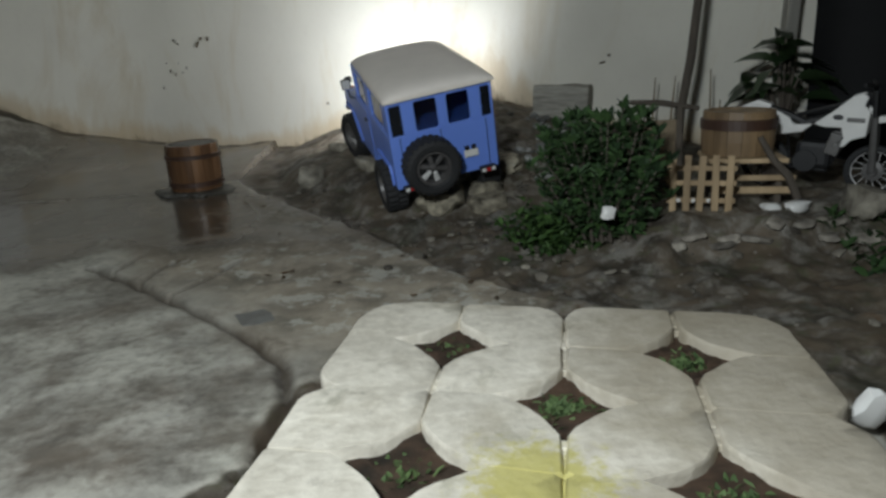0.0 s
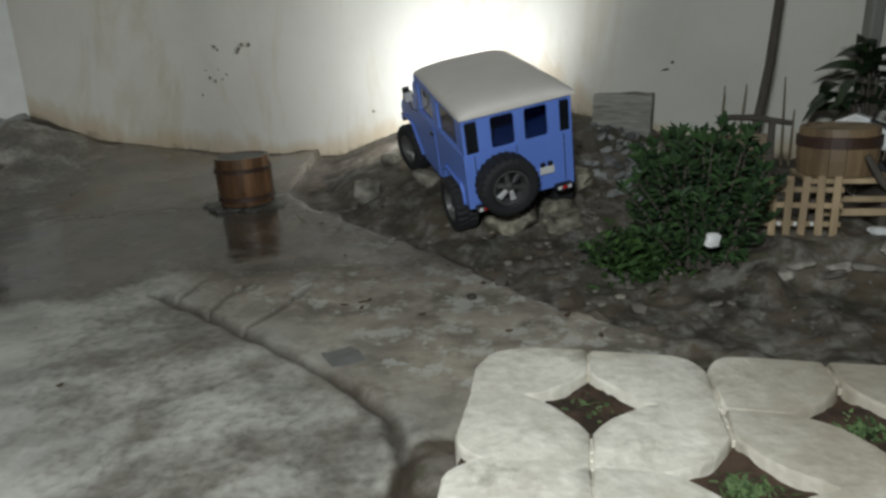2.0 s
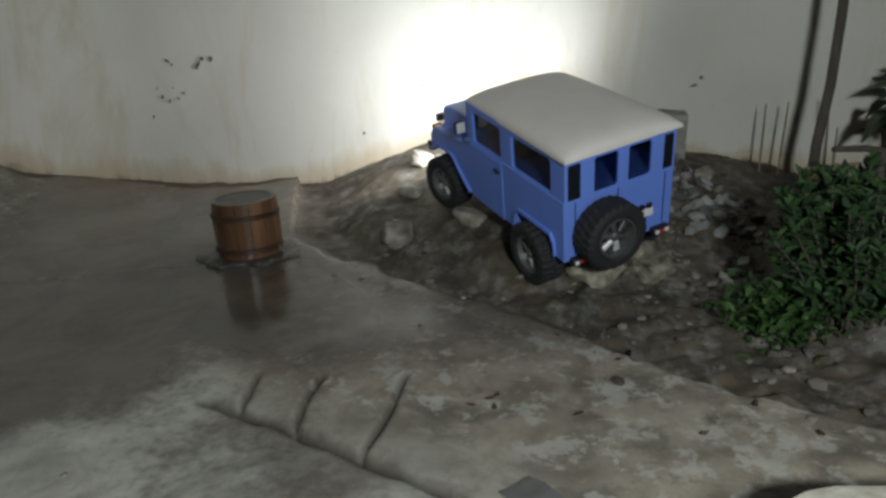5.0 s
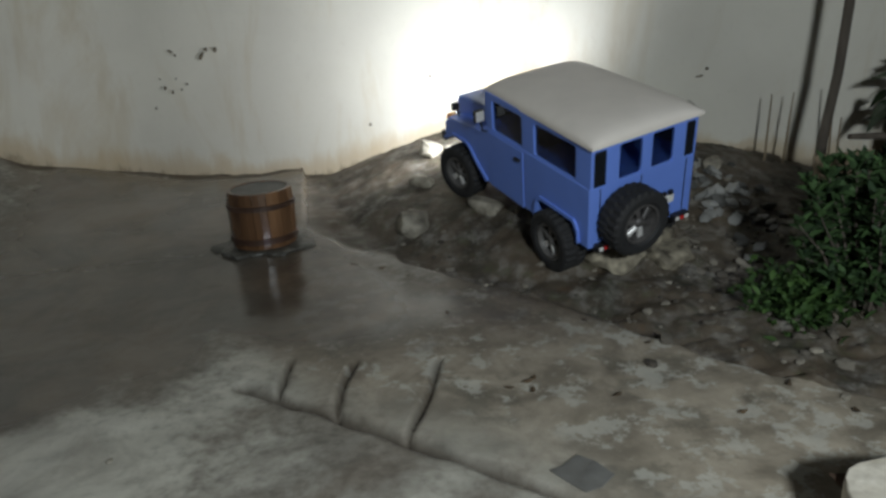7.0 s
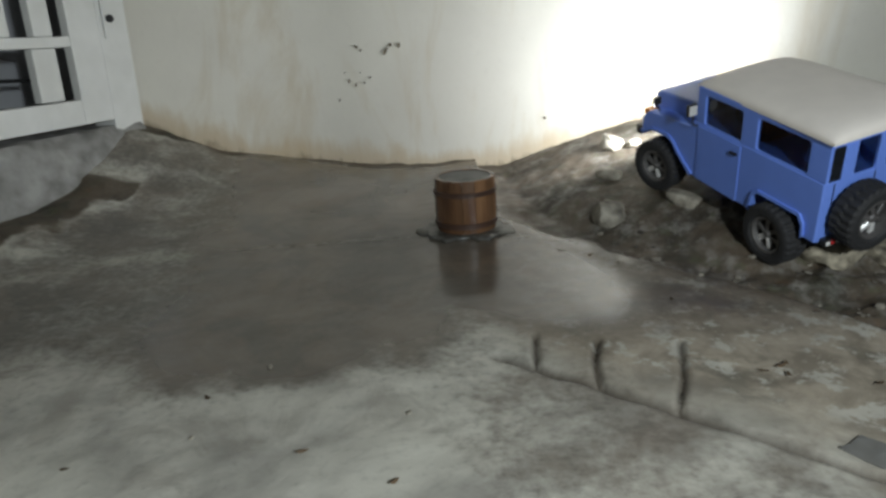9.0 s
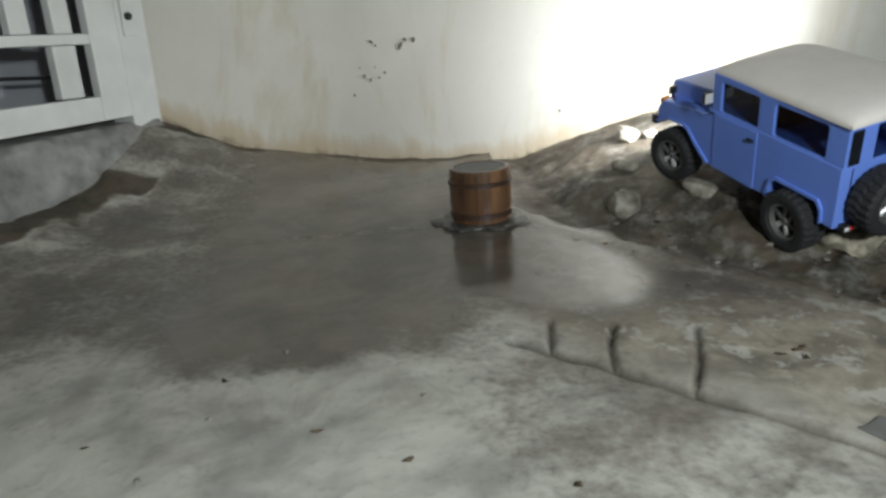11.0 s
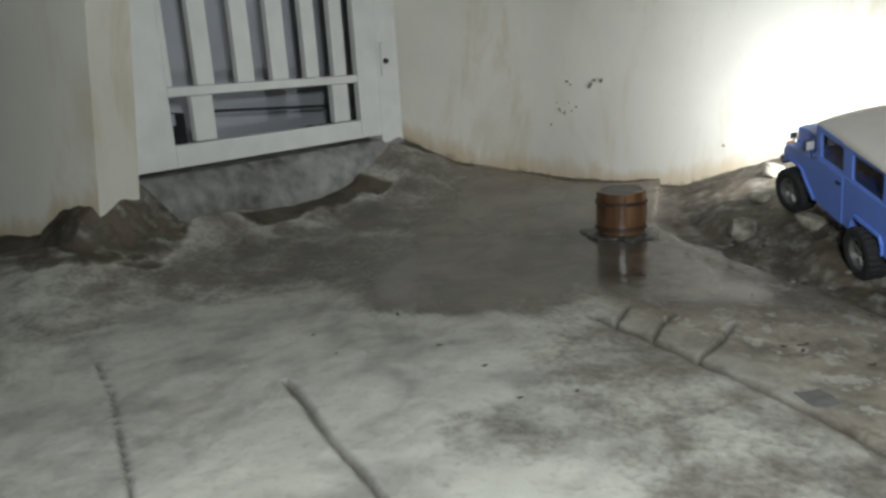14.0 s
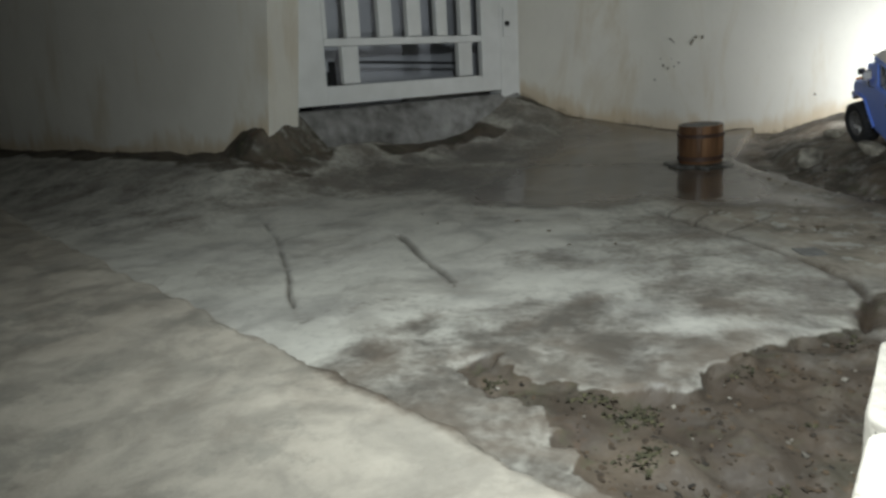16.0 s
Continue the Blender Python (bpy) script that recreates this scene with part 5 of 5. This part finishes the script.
def build_bike():
    b = thing("toy_motorcycle", pose(0.628, 1.160, TZ, 0, -3, 143) @ Matrix.Scale(0.90, 4), "white and black toy motocross motorcycle parked on the terrace", "toy motorcycle")
    # local: front wheel at the origin, the bike runs back along x
    for x, r in ((0.0, 0.043), (0.165, 0.041)):
        w = new("wheel")
        w.parent, w.matrix_local = b, pose(x, 0, r, 90, 0, 0)
        bm = bmesh.new()
        lathe(bm, [(r - 0.011, -0.004), (r - 0.008, -0.007), (r - 0.002, -0.006), (r, 0), (r - 0.002, 0.006), (r - 0.008, 0.007), (r - 0.011, 0.004)], seg=36, ring_shape=True)
        part("tyre", bm, RUBBER, w)
        bm = bmesh.new()
        lathe(bm, [(r - 0.012, -0.003), (r - 0.0085, -0.004), (r - 0.0085, 0.004), (r - 0.012, 0.003), (r - 0.0125, 0)], seg=36, ring_shape=True)
        part("rim", bm, SILVER, w)
        bm = bmesh.new()
        lathe(bm, [(0.0, -0.012), (0.006, -0.012), (0.008, -0.004), (0.016, -0.003), (0.016, 0.003), (0.008, 0.004), (0.006, 0.012), (0.0, 0.012)], seg=20)
        part("hub", bm, RIM, w)
        for k in range(14):
            bm = bmesh.new()
            a = 2 * math.pi * k / 14
            tube(bm, [(0.006 * math.cos(a + 0.7), 0.006 * math.sin(a + 0.7), 0.002 * (-1) ** k), ((r - 0.011) * math.cos(a), (r - 0.011) * math.sin(a), 0)], 0.0006, 4)
            part("spoke", bm, SILVER, w)
    for sy in (-1, 1):
        bm = bmesh.new()
        tube(bm, [(0.001, sy * 0.014, 0.043), (0.005, sy * 0.014, 0.09), (0.009, sy * 0.014, 0.13)], [0.0065, 0.006, 0.005], 10)
        part("fork_leg", bm, RIM, b)
        bm = bmesh.new()
        tube(bm, [(0.009, sy * 0.014, 0.128), (0.014, sy * 0.014, 0.172)], 0.004, 10)
        part("fork_tube", bm, BLACK, b)
        bm = bmesh.new()
        tube(bm, [(0.016, 0, 0.174), (0.016, sy * 0.02, 0.180), (0.026, sy * 0.055, 0.183)], 0.003, 8)
        part("handlebar", bm, BLACK, b)
        bm = bmesh.new()
        prism(bm, settle([(0.103, 0.144), (0.074, 0.162), (0.047, 0.183), (0.032, 0.185), (0.023, 0.178), (0.027, 0.165), (0.017, 0.155), (0.018, 0.115), (0.040, 0.111), (0.050, 0.101), (0.070, 0.102), (0.054, 0.119), (0.058, 0.133), (0.086, 0.137)]), sy * 0.015, sy * 0.022, "y")
        soften(part("tank_shroud", bm, WHITE, b, "white tank shroud"), 0.002)
        bm = bmesh.new()
        box(bm, (0.034, sy * 0.0226, 0.125), (0.026, 0.0008, 0.007), (0, 0, 0))
        part("lettering_bar", bm, RIM, b, "dark lettering bar")
        bm = bmesh.new()
        lathe(bm, [(0.0, 0), (0.008, 0), (0.008, 0.0008), (0.0, 0.0008)], pose(0.060, sy * 0.0222, 0.128, -90 * sy, 0, 0) @ Matrix.Diagonal((1, 0.55, 1, 1)), 16)
        part("shroud_vent", bm, BLACK, b, "black oval vent")
        bm = bmesh.new()
        prism(bm, settle([(0.104, 0.144), (0.137, 0.146), (0.144, 0.158), (0.162, 0.169), (0.19, 0.184), (0.213, 0.188), (0.225, 0.180), (0.20, 0.168), (0.18, 0.15), (0.165, 0.131), (0.12, 0.132)]), sy * 0.012, sy * 0.018, "y")
        soften(part("side_panel", bm, WHITE, b, "white side panel"), 0.002)
        bm = bmesh.new()
        box(bm, (0.060, sy * 0.016, 0.083), (0.022, 0.012, 0.036), (0, -14, 0), 0.002)
        part("radiator", bm, RIM, b, "dull grey radiator")
    bm = bmesh.new()
    prism(bm, settle([(-0.055, 0.132), (-0.03, 0.144), (0.004, 0.145), (0.004, 0.134), (-0.03, 0.135), (-0.055, 0.126)]), -0.013, 0.013, "y")
    soften(part("front_mudguard", bm, WHITE, b, "white front mudguard"), 0.0015)
    bm = bmesh.new()
    prism(bm, settle([(0.085, 0.146), (0.12, 0.140), (0.15, 0.158), (0.185, 0.176), (0.185, 0.184), (0.15, 0.168), (0.12, 0.152), (0.085, 0.156)]), -0.0118, 0.0118, "y")
    soften(part("saddle", bm, BLACK, b, "black saddle"), 0.003)
    bm = bmesh.new()
    prism(bm, settle([(0.18, 0.184), (0.205, 0.194), (0.235, 0.186), (0.245, 0.174), (0.23, 0.180), (0.205, 0.187), (0.18, 0.177)]), -0.0118, 0.0118, "y")
    soften(part("rear_mudguard", bm, WHITE, b, "white rear mudguard"), 0.0015)
    bm = bmesh.new()
    box(bm, (0.09, 0, 0.062), (0.055, 0.034, 0.045), bevel=0.008)
    lathe(bm, [(0.0, -0.022), (0.018, -0.022), (0.02, 0), (0.018, 0.022), (0.0, 0.022)], pose(0.10, 0, 0.052, 90, 0, 0), 20)
    part("engine", bm, BLACK, b, "black engine block")
    bm = bmesh.new()
    tube(bm, [(0.02, 0, 0.165), (0.05, 0, 0.08), (0.07, 0, 0.036), (0.125, 0, 0.036), (0.14, 0, 0.12), (0.05, 0, 0.15), (0.02, 0, 0.165)], 0.004, 8)
    part("frame_tube", bm, BLACK, b)
    bm = bmesh.new()
    box(bm, (0.16, 0.01, 0.045), (0.07, 0.006, 0.010), bevel=0.002)
    part("swingarm", bm, RIM, b)


build_bike()

# ---------------------------------------------------------------- trunk, potted plant, post and tarpaulin at the terrace's back
bm = bmesh.new()
tube(bm, [(0.452, 1.50, 0.03), (0.458, 1.50, 0.15), (0.472, 1.50, 0.25), (0.482, 1.505, 0.36), (0.495, 1.51, 0.60), (0.51, 1.52, 1.1)], [0.0095, 0.0085, 0.0082, 0.0080, 0.0075, 0.007], 12)
tagged(part("sapling", bm, BARK, None, "", True), "slender dark bare sapling trunk beside the wall", "tree trunk")
for k, (x, y, h, lean) in enumerate(((0.445, 1.64, 0.13, 0.004), (0.478, 1.63, 0.135, 0.010), (0.555, 1.60, 0.17, -0.006), (0.57, 1.60, 0.11, 0.002))):
    bm = bmesh.new()
    z = z_at(x, y)
    tube(bm, [(x, y, z - 0.01), (x + lean * 0.5, y, z + h * 0.5), (x + lean, y, z + h)], [0.0022, 0.002, 0.0012], 6)
    tagged(part("dry_stalk", bm, TWIG), "thin dry stalk standing by the wall", "stalk", "dry stalks")


def build_potted():
    z = TZ
    p = thing("potted_plant", pose(0.655, 1.50, z), "dark broad-leaved plant in a pale pot", "potted plant")
    bm = bmesh.new()
    lathe(bm, [(0.0, 0), (0.030, 0), (0.037, 0.075), (0.041, 0.077), (0.041, 0.092), (0.037, 0.092), (0.035, 0.078), (0.0, 0.076)], seg=30)
    part("pot", bm, ASHLAR, p, "pale round pot", True)
    rnd = random.Random(21)
    random.seed(21)
    stems, leaves = bmesh.new(), bmesh.new()
    for k, (dx, dy, dz) in enumerate(((-0.03, 0, 0.17), (-0.075, 0.0, 0.12), (0.0, 0.01, 0.18), (0.03, 0.01, 0.14), (-0.05, 0.01, 0.10), (0.02, -0.02, 0.11), (-0.02, -0.02, 0.13), (0.045, 0, 0.10), (-0.01, 0.0, 0.20), (0.015, 0.01, 0.165))):
        root, tip = Vector((dx * 0.1, dy * 0.1, 0.08)), Vector((dx * 0.7, dy, 0.07 + dz * 0.8))
        tube(stems, [root, root.lerp(tip, 0.5) + Vector((0, 0, 0.012)), tip], [0.0035, 0.003, 0.002], 6)
        for i in range(3):
            az = i * 2.1 + k * 0.9 + rnd.random() * 0.5
            leaf(leaves, tip - Vector((0, 0, 0.016 * i)), (math.cos(az) + dx * 8, math.sin(az) * 0.7, rnd.uniform(0.0, 0.6)), rnd.uniform(0.06, 0.10), rnd.uniform(0.028, 0.040), rnd.uniform(0.25, 0.9), bits=6, cup=0.12)
    part("woody_base", stems, BARK, p)
    part("foliage", leaves, DARKLEAF, p, "glossy dark drooping leaves", True)


build_potted()
post = thing("timber_post", pose(0.672, 1.56, 0.03, 0, 2, 0), "grey weathered timber post", "post")
bm = bmesh.new()
box(bm, (0, 0, 0.7), (0.024, 0.03, 1.4), bevel=0.004)
part("post_shaft", bm, POST, post)
bm = bmesh.new()
n = 26
rows = []
for j in range(13):
    rows.append([bm.verts.new((0.70 + 0.9 * i / n, 1.50 - 0.25 * i / n + 0.012 * math.sin(i * 1.3) * (1.1 - j / 13), 0.03 + 1.1 * j / 12)) for i in range(n + 1)])
for a, c in zip(rows, rows[1:]):
    for i in range(n):
        bm.faces.new((a[i], a[i + 1], c[i + 1], c[i]))
bmesh.ops.solidify(bm, geom=bm.faces[:], thickness=0.004)
tagged(part("tarpaulin", bm, CLOTH, None, "", True), "black tarpaulin hanging beside the timber post", "tarpaulin")

# ---------------------------------------------------------------- stones on and round the mound
def rock(x, y, s, seed, material=STONE, label="pale broken stone half sunk in the mound", sink=0.25, rot=None):
    bm = bmesh.new()
    lump(bm, (0, 0, 0), s, (0, 0, 0), 0.42, 3, seed)
    ob = part("stone", bm, material, None, "", True)
    r = random.Random(seed)
    ob.matrix_world = pose(x, y, z_at(x, y) + s[2] * (0.5 - sink) * 0.7, *(rot or (r.uniform(-15, 15), r.uniform(-15, 15), r.uniform(0, 360))))
    return tagged(ob, label, "stone", "stones of the mound")


for k, (x, y, a, b, c) in enumerate((
        (-0.268, 1.54, 0.070, 0.06, 0.052), (-0.185, 1.80, 0.060, 0.05, 0.036), (-0.228, 1.675, 0.062, 0.035, 0.026), (-0.147, 1.51, 0.064, 0.04, 0.028), (-0.042, 1.705, 0.045, 0.035, 0.040),
        (-0.155, 1.77, 0.035, 0.03, 0.022), (-0.08, 1.72, 0.03, 0.03, 0.02), (-0.005, 1.66, 0.03, 0.03, 0.022), (0.30, 1.58, 0.045, 0.035, 0.03))):
    rock(x, y, (a, b, c), k + 1)
for k, (x, y, a, b, c) in enumerate(((0.0, 1.50, 0.15, 0.11, 0.055), (0.055, 1.47, 0.09, 0.07, 0.04), (-0.005, 1.335, 0.15, 0.10, 0.055), (0.06, 1.36, 0.10, 0.08, 0.045), (0.10, 1.44, 0.11, 0.08, 0.04), (0.07, 1.30, 0.08, 0.06, 0.035))):
    rock(x, y, (a, b, c), 40 + k, SLAB, "slab of muddy broken mortar lying on the mound", 0.62, (-10, 5, 40 * k))
bm = bmesh.new()
lathe(bm, [(0.019, 0), (0.021, 0.001), (0.021, 0.05), (0.0185, 0.05), (0.0185, 0.004), (0, 0.004)], seg=24)
ob = tagged(part("pipe_stub", bm, BLACK, None, "", True), "short black pipe stub lying in the rubble", "pipe")
ob.matrix_world = pose(0.012, 1.305, z_at(0.012, 1.26) + 0.018, 78, 0, 165)
# terrace edging
for k in range(13):
    r = random.Random(300 + k)
    x, y = 0.30 + 0.34 * (k % 13) / 12 + r.uniform(-0.01, 0.01), (1.035 if k < 13 else 1.012) + r.uniform(-0.012, 0.012)
    rock(x, y, (r.uniform(0.025, 0.055), r.uniform(0.02, 0.04), r.uniform(0.010, 0.018)), 300 + k, RUBBLE, "dirty mortar-caked stone at the terrace edge", 0.75)["group"] = "terrace stones"
rock(0.552, 1.045, (0.075, 0.045, 0.055), 77, STONE, "pale upright stone on the terrace edge", 0.1)

# loose rubble and gravel
rnd = random.Random(12)
bm = bmesh.new()
for k in range(620):
    if k < 330:
        x, y = rnd.uniform(-0.3, 0.32), rnd.uniform(0.95, 1.6)
        if edge_side(np.array([x]), np.array([y]))[0] < 0.01 or (y > 1.42 and x < 0.05 and k % 3):
            continue
    elif k < 470:
        x, y = rnd.gauss(0.13, 0.10), rnd.gauss(1.28, 0.12)
    elif k < 540:
        x, y = rnd.uniform(0.28, 0.68), rnd.uniform(0.78, 1.06)
    else:
        x, y = rnd.uniform(-0.46, -0.12), rnd.uniform(0.15, 0.60)
        if pit_at(np.array([x]), np.array([y]), 0.0, 0.01)[0] < 0.5:
            continue
    s = rnd.choice((0.005, 0.007, 0.009, 0.013, 0.020)) * rnd.uniform(0.7, 1.2) * (0.42 if k >= 540 else 1)
    lump(bm, (x, y, z_at(x, y) + s * 0.12), (s, s * rnd.uniform(0.6, 1), s * rnd.uniform(0.35, 0.7)), (rnd.uniform(-20, 20), rnd.uniform(-20, 20), rnd.uniform(0, 360)), 0.45, 1, k)
GRAVEL = leafmat("mixed_gravel", (0.05, 0.042, 0.033), (0.26, 0.235, 0.19), 0.88)
tagged(part("gravel", bm, GRAVEL, None, "", False), "scattered grey and pale rubble chips on the soil", "gravel", kind="stuff")
bm = bmesh.new()
for k in range(110):
    x, y = rnd.gauss(0.24, 0.05), rnd.gauss(1.50, 0.12)
    s = rnd.uniform(0.012, 0.035)
    lump(bm, (x, y, z_at(x, y) + s * 0.15), (s, s * 0.8, s * 0.5), (rnd.uniform(-40, 40), rnd.uniform(-40, 40), rnd.uniform(0, 360)), 0.5, 1, k + 900)
tagged(part("white_rubble", bm, leafmat("mixed_white_rubble", (0.05, 0.05, 0.045), (0.36, 0.36, 0.34), 0.8), None, "", False), "pale plaster chips between the block and the bush", "rubble", kind="stuff")

# dark clods and moss in the hollow beside the paver
rnd = random.Random(77)
random.seed(77)
clods, tufts, spots = bmesh.new(), bmesh.new(), []
while len(spots) < 900:
    x, y = rnd.uniform(-0.47, -0.10), rnd.uniform(0.12, 0.60)
    if pit_at(np.array([x]), np.array([y]), 0.0, 0.01)[0] > 0.5:
        spots.append((x, y))
for k, (x, y) in enumerate(spots):
    z = z_at(x, y)
    green = noise.noise(Vector((x * 14, y * 14, 3.0)))
    if green > 0.30:
        for q in range(9):
            a = rnd.uniform(0, 6.28)
            leaf(tufts, (x + rnd.gauss(0, 0.006), y + rnd.gauss(0, 0.006), z - 0.001), (math.cos(a), math.sin(a), rnd.uniform(0.3, 1.2)), rnd.uniform(0.004, 0.008), rnd.uniform(0.002, 0.0035), 0.3, bits=2)
    else:
        s = rnd.choice((0.003, 0.004, 0.006, 0.009)) * rnd.uniform(0.8, 1.2)
        lump(clods, (x, y, z - s * 0.08), (s, s * rnd.uniform(0.6, 1), s * rnd.uniform(0.3, 0.5)), (rnd.uniform(-15, 15), rnd.uniform(-15, 15), rnd.uniform(0, 360)), 0.5, 1, k + 2000)
tagged(part("soil_clods", clods, leafmat("dark_clods", (0.012, 0.010, 0.007), (0.075, 0.050, 0.028), 0.95), None, "", True), "dark crumbled soil in the broken concrete", "soil", kind="stuff")
tagged(part("ground_moss", tufts, leafmat("dull_moss", (0.022, 0.022, 0.010), (0.065, 0.058, 0.026), 0.9), None, "", True), "dull green moss on the broken ground", "moss", kind="stuff")

# ---------------------------------------------------------------- moss in the paver's holes, yellow lichen on it
rnd = random.Random(31)
random.seed(31)
bm = bmesh.new()
for gi, gj, amount in ((1, -1, 240), (2, 0, 150), (2, -2, 160), (0, -2, 60), (0, 0, 40), (1, -3, 120), (0, -4, 90), (2, -4, 90)):
    c = (pav if gj > -4 else pav_next).matrix_world @ (P * gi + Q * gj)
    for k in range(amount):
        x, y = c.x + rnd.gauss(0, 0.009), c.y + rnd.gauss(0, 0.009)
        a = rnd.uniform(0, 6.28)
        leaf(bm, (x, y, 0.035), (math.cos(a), math.sin(a), rnd.uniform(0.6, 2)), rnd.uniform(0.005, 0.012), rnd.uniform(0.002, 0.004), 0.3, bits=2)
tagged(part("moss", bm, MOSS, None, "", True), "green moss and seedlings in the paver holes", "moss", kind="stuff")

# ---------------------------------------------------------------- dead leaves, chips and litter on the concrete
def dead_leaf(x, y, size, turn, seed):
    random.seed(seed)
    bm = bmesh.new()
    size *= 0.55
    leaf(bm, (0, 0, 0.004), (1, 0.1, 0.05), size, size * 0.42, 0.1, Vector((0, 1, 0.1)), 5, random.uniform(0.1, 0.5))
    ob = part("dead_leaf", bm, DEADLEAF, None, "", True)
    ob.matrix_world = pose(x, y, z_at(x, y) + 0.001, 0, 0, turn)
    return tagged(ob, "small curled dead leaf on the concrete", "leaf", "dead leaves")


for k, (x, y, s, a) in enumerate(((-0.227, 1.034, 0.026, 20), (-0.238, 1.028, 0.022, 150), (-0.22, 1.024, 0.020, 250), (-0.215, 1.037, 0.018, 60), (-0.722, 0.935, 0.02, 10), (-0.636, 0.88, 0.019, 40), (-0.112, 1.15, 0.016, 100), (-0.07, 1.08, 0.018, 30), (-0.27, 1.22, 0.02, 80),
                                   (-0.56, 0.80, 0.014, 200), (-0.83, 1.05, 0.022, 120), (-0.50, 0.83, 0.016, 70), (-0.93, 0.93, 0.014, 10), (-0.14, 0.99, 0.022, 200), (0.02, 0.96, 0.024, 40), (-0.63, 0.54, 0.012, 120), (-0.38, 1.43, 0.024, 340), (-0.34, 1.40, 0.022, 20), (-0.05, 0.93, 0.018, 10), (0.05, 0.90, 0.02, 70))):
    dead_leaf(x, y, s, a, 60 + k)
for k, (x, y, s) in enumerate(((-0.276, 0.884, 0.009), (-0.62, 1.0, 0.008), (-0.83, 0.98, 0.007), (-0.78, 1.12, 0.009), (0.1, 1.024, 0.016), (0.06, 0.93, 0.012), (-0.30, 1.37, 0.010), (-0.86, 0.88, 0.008), (-0.20, 1.30, 0.009))):
    bm = bmesh.new()
    lump(bm, (0, 0, 0), (s, s * 0.7, s * 0.45), (0, 0, 0), 0.45, 2, 500 + k)
    ob = part("chip", bm, STONE, None, "", True)
    ob.matrix_world = pose(x, y, z_at(x, y) + s * 0.15, 0, 0, 40 * k)
    tagged(ob, "small pale stone chip on the concrete", "stone chip", "stone chips")
scrap("plastic_scrap", (0.285, 0.575, 0.03), (0.03, 0.014, 0.04), (20, 30, 10), WHITE, "torn white plastic scrap beside the paver", "scrap", 9)
scrap("plastic_scrap", (0.315, 0.555, 0.018), (0.035, 0.02, 0.018), (0, 10, 60), WHITE, "torn white plastic scrap beside the paver", "scrap", 12)
bm = bmesh.new()
prism(bm, [(-0.019, -0.017), (-0.004, -0.021), (0.016, -0.018), (0.019, 0.004), (0.015, 0.020), (-0.006, 0.018), (-0.018, 0.021)], -0.006, 0.003, "z")
ob = tagged(part("slate_shard", bm, SLATE), "thin dark square shard lying across the crack", "shard")
ob.matrix_world = pose(-0.222, 0.878, z_at(-0.222, 0.878) - 0.001, 1, 0.5, 30)


# ---------------------------------------------------------------- blemishes in the plaster
def blemish(s, z, w, h, turn, seed):
    bm = bmesh.new()
    w, h = w * 0.8, h * 0.8
    n = 14
    ring = []
    for k in range(n):
        a = 2 * math.pi * k / n
        r = 1 + 0.45 * noise.noise(Vector((math.cos(a) * 1.7, math.sin(a) * 1.7, seed * 3.1)))
        ring.append((w / 2 * r * math.cos(a), h / 2 * r * math.sin(a)))
    prism(bm, ring, 0.0, 0.0016, "y")
    ob = part("plaster_chip", bm, STAIN)
    ang = math.degrees(math.atan2(WALL_U[1], WALL_U[0]))
    ob.matrix_world = pose(*on_wall(s, z, 0.0055), 0, turn, ang)
    return tagged(ob, "brown scar where the plaster has flaked", "plaster scar", "plaster scars")


for k, (s, z, w, h, t) in enumerate(((0.0, 0.322, 0.010, 0.024, 35), (0.012, 0.336, 0.012, 0.010, 0), (0.034, 0.335, 0.012, 0.013, 10), (-0.075, 0.335, 0.014, 0.007, 30), (-0.064, 0.326, 0.006, 0.008, 0), (-0.10, 0.255, 0.008, 0.012, 0), (-0.083, 0.245, 0.006, 0.010, 20),
                                       (-0.06, 0.25, 0.005, 0.006, 0), (-0.045, 0.262, 0.008, 0.006, 0), (-0.13, 0.21, 0.006, 0.009, 0), (-0.07, 0.275, 0.004, 0.004, 0), (-0.11, 0.275, 0.005, 0.004, 0), (1.09, 0.255, 0.010, 0.008, 0), (1.076, 0.24, 0.022, 0.005, -10), (0.52, 0.26, 0.006, 0.006, 0),
                                       (0.66, 0.21, 0.008, 0.006, 0), (0.74, 0.215, 0.012, 0.008, 0), (0.38, 0.16, 0.008, 0.008, 0))):
    blemish(s, z, w, h, t, k)
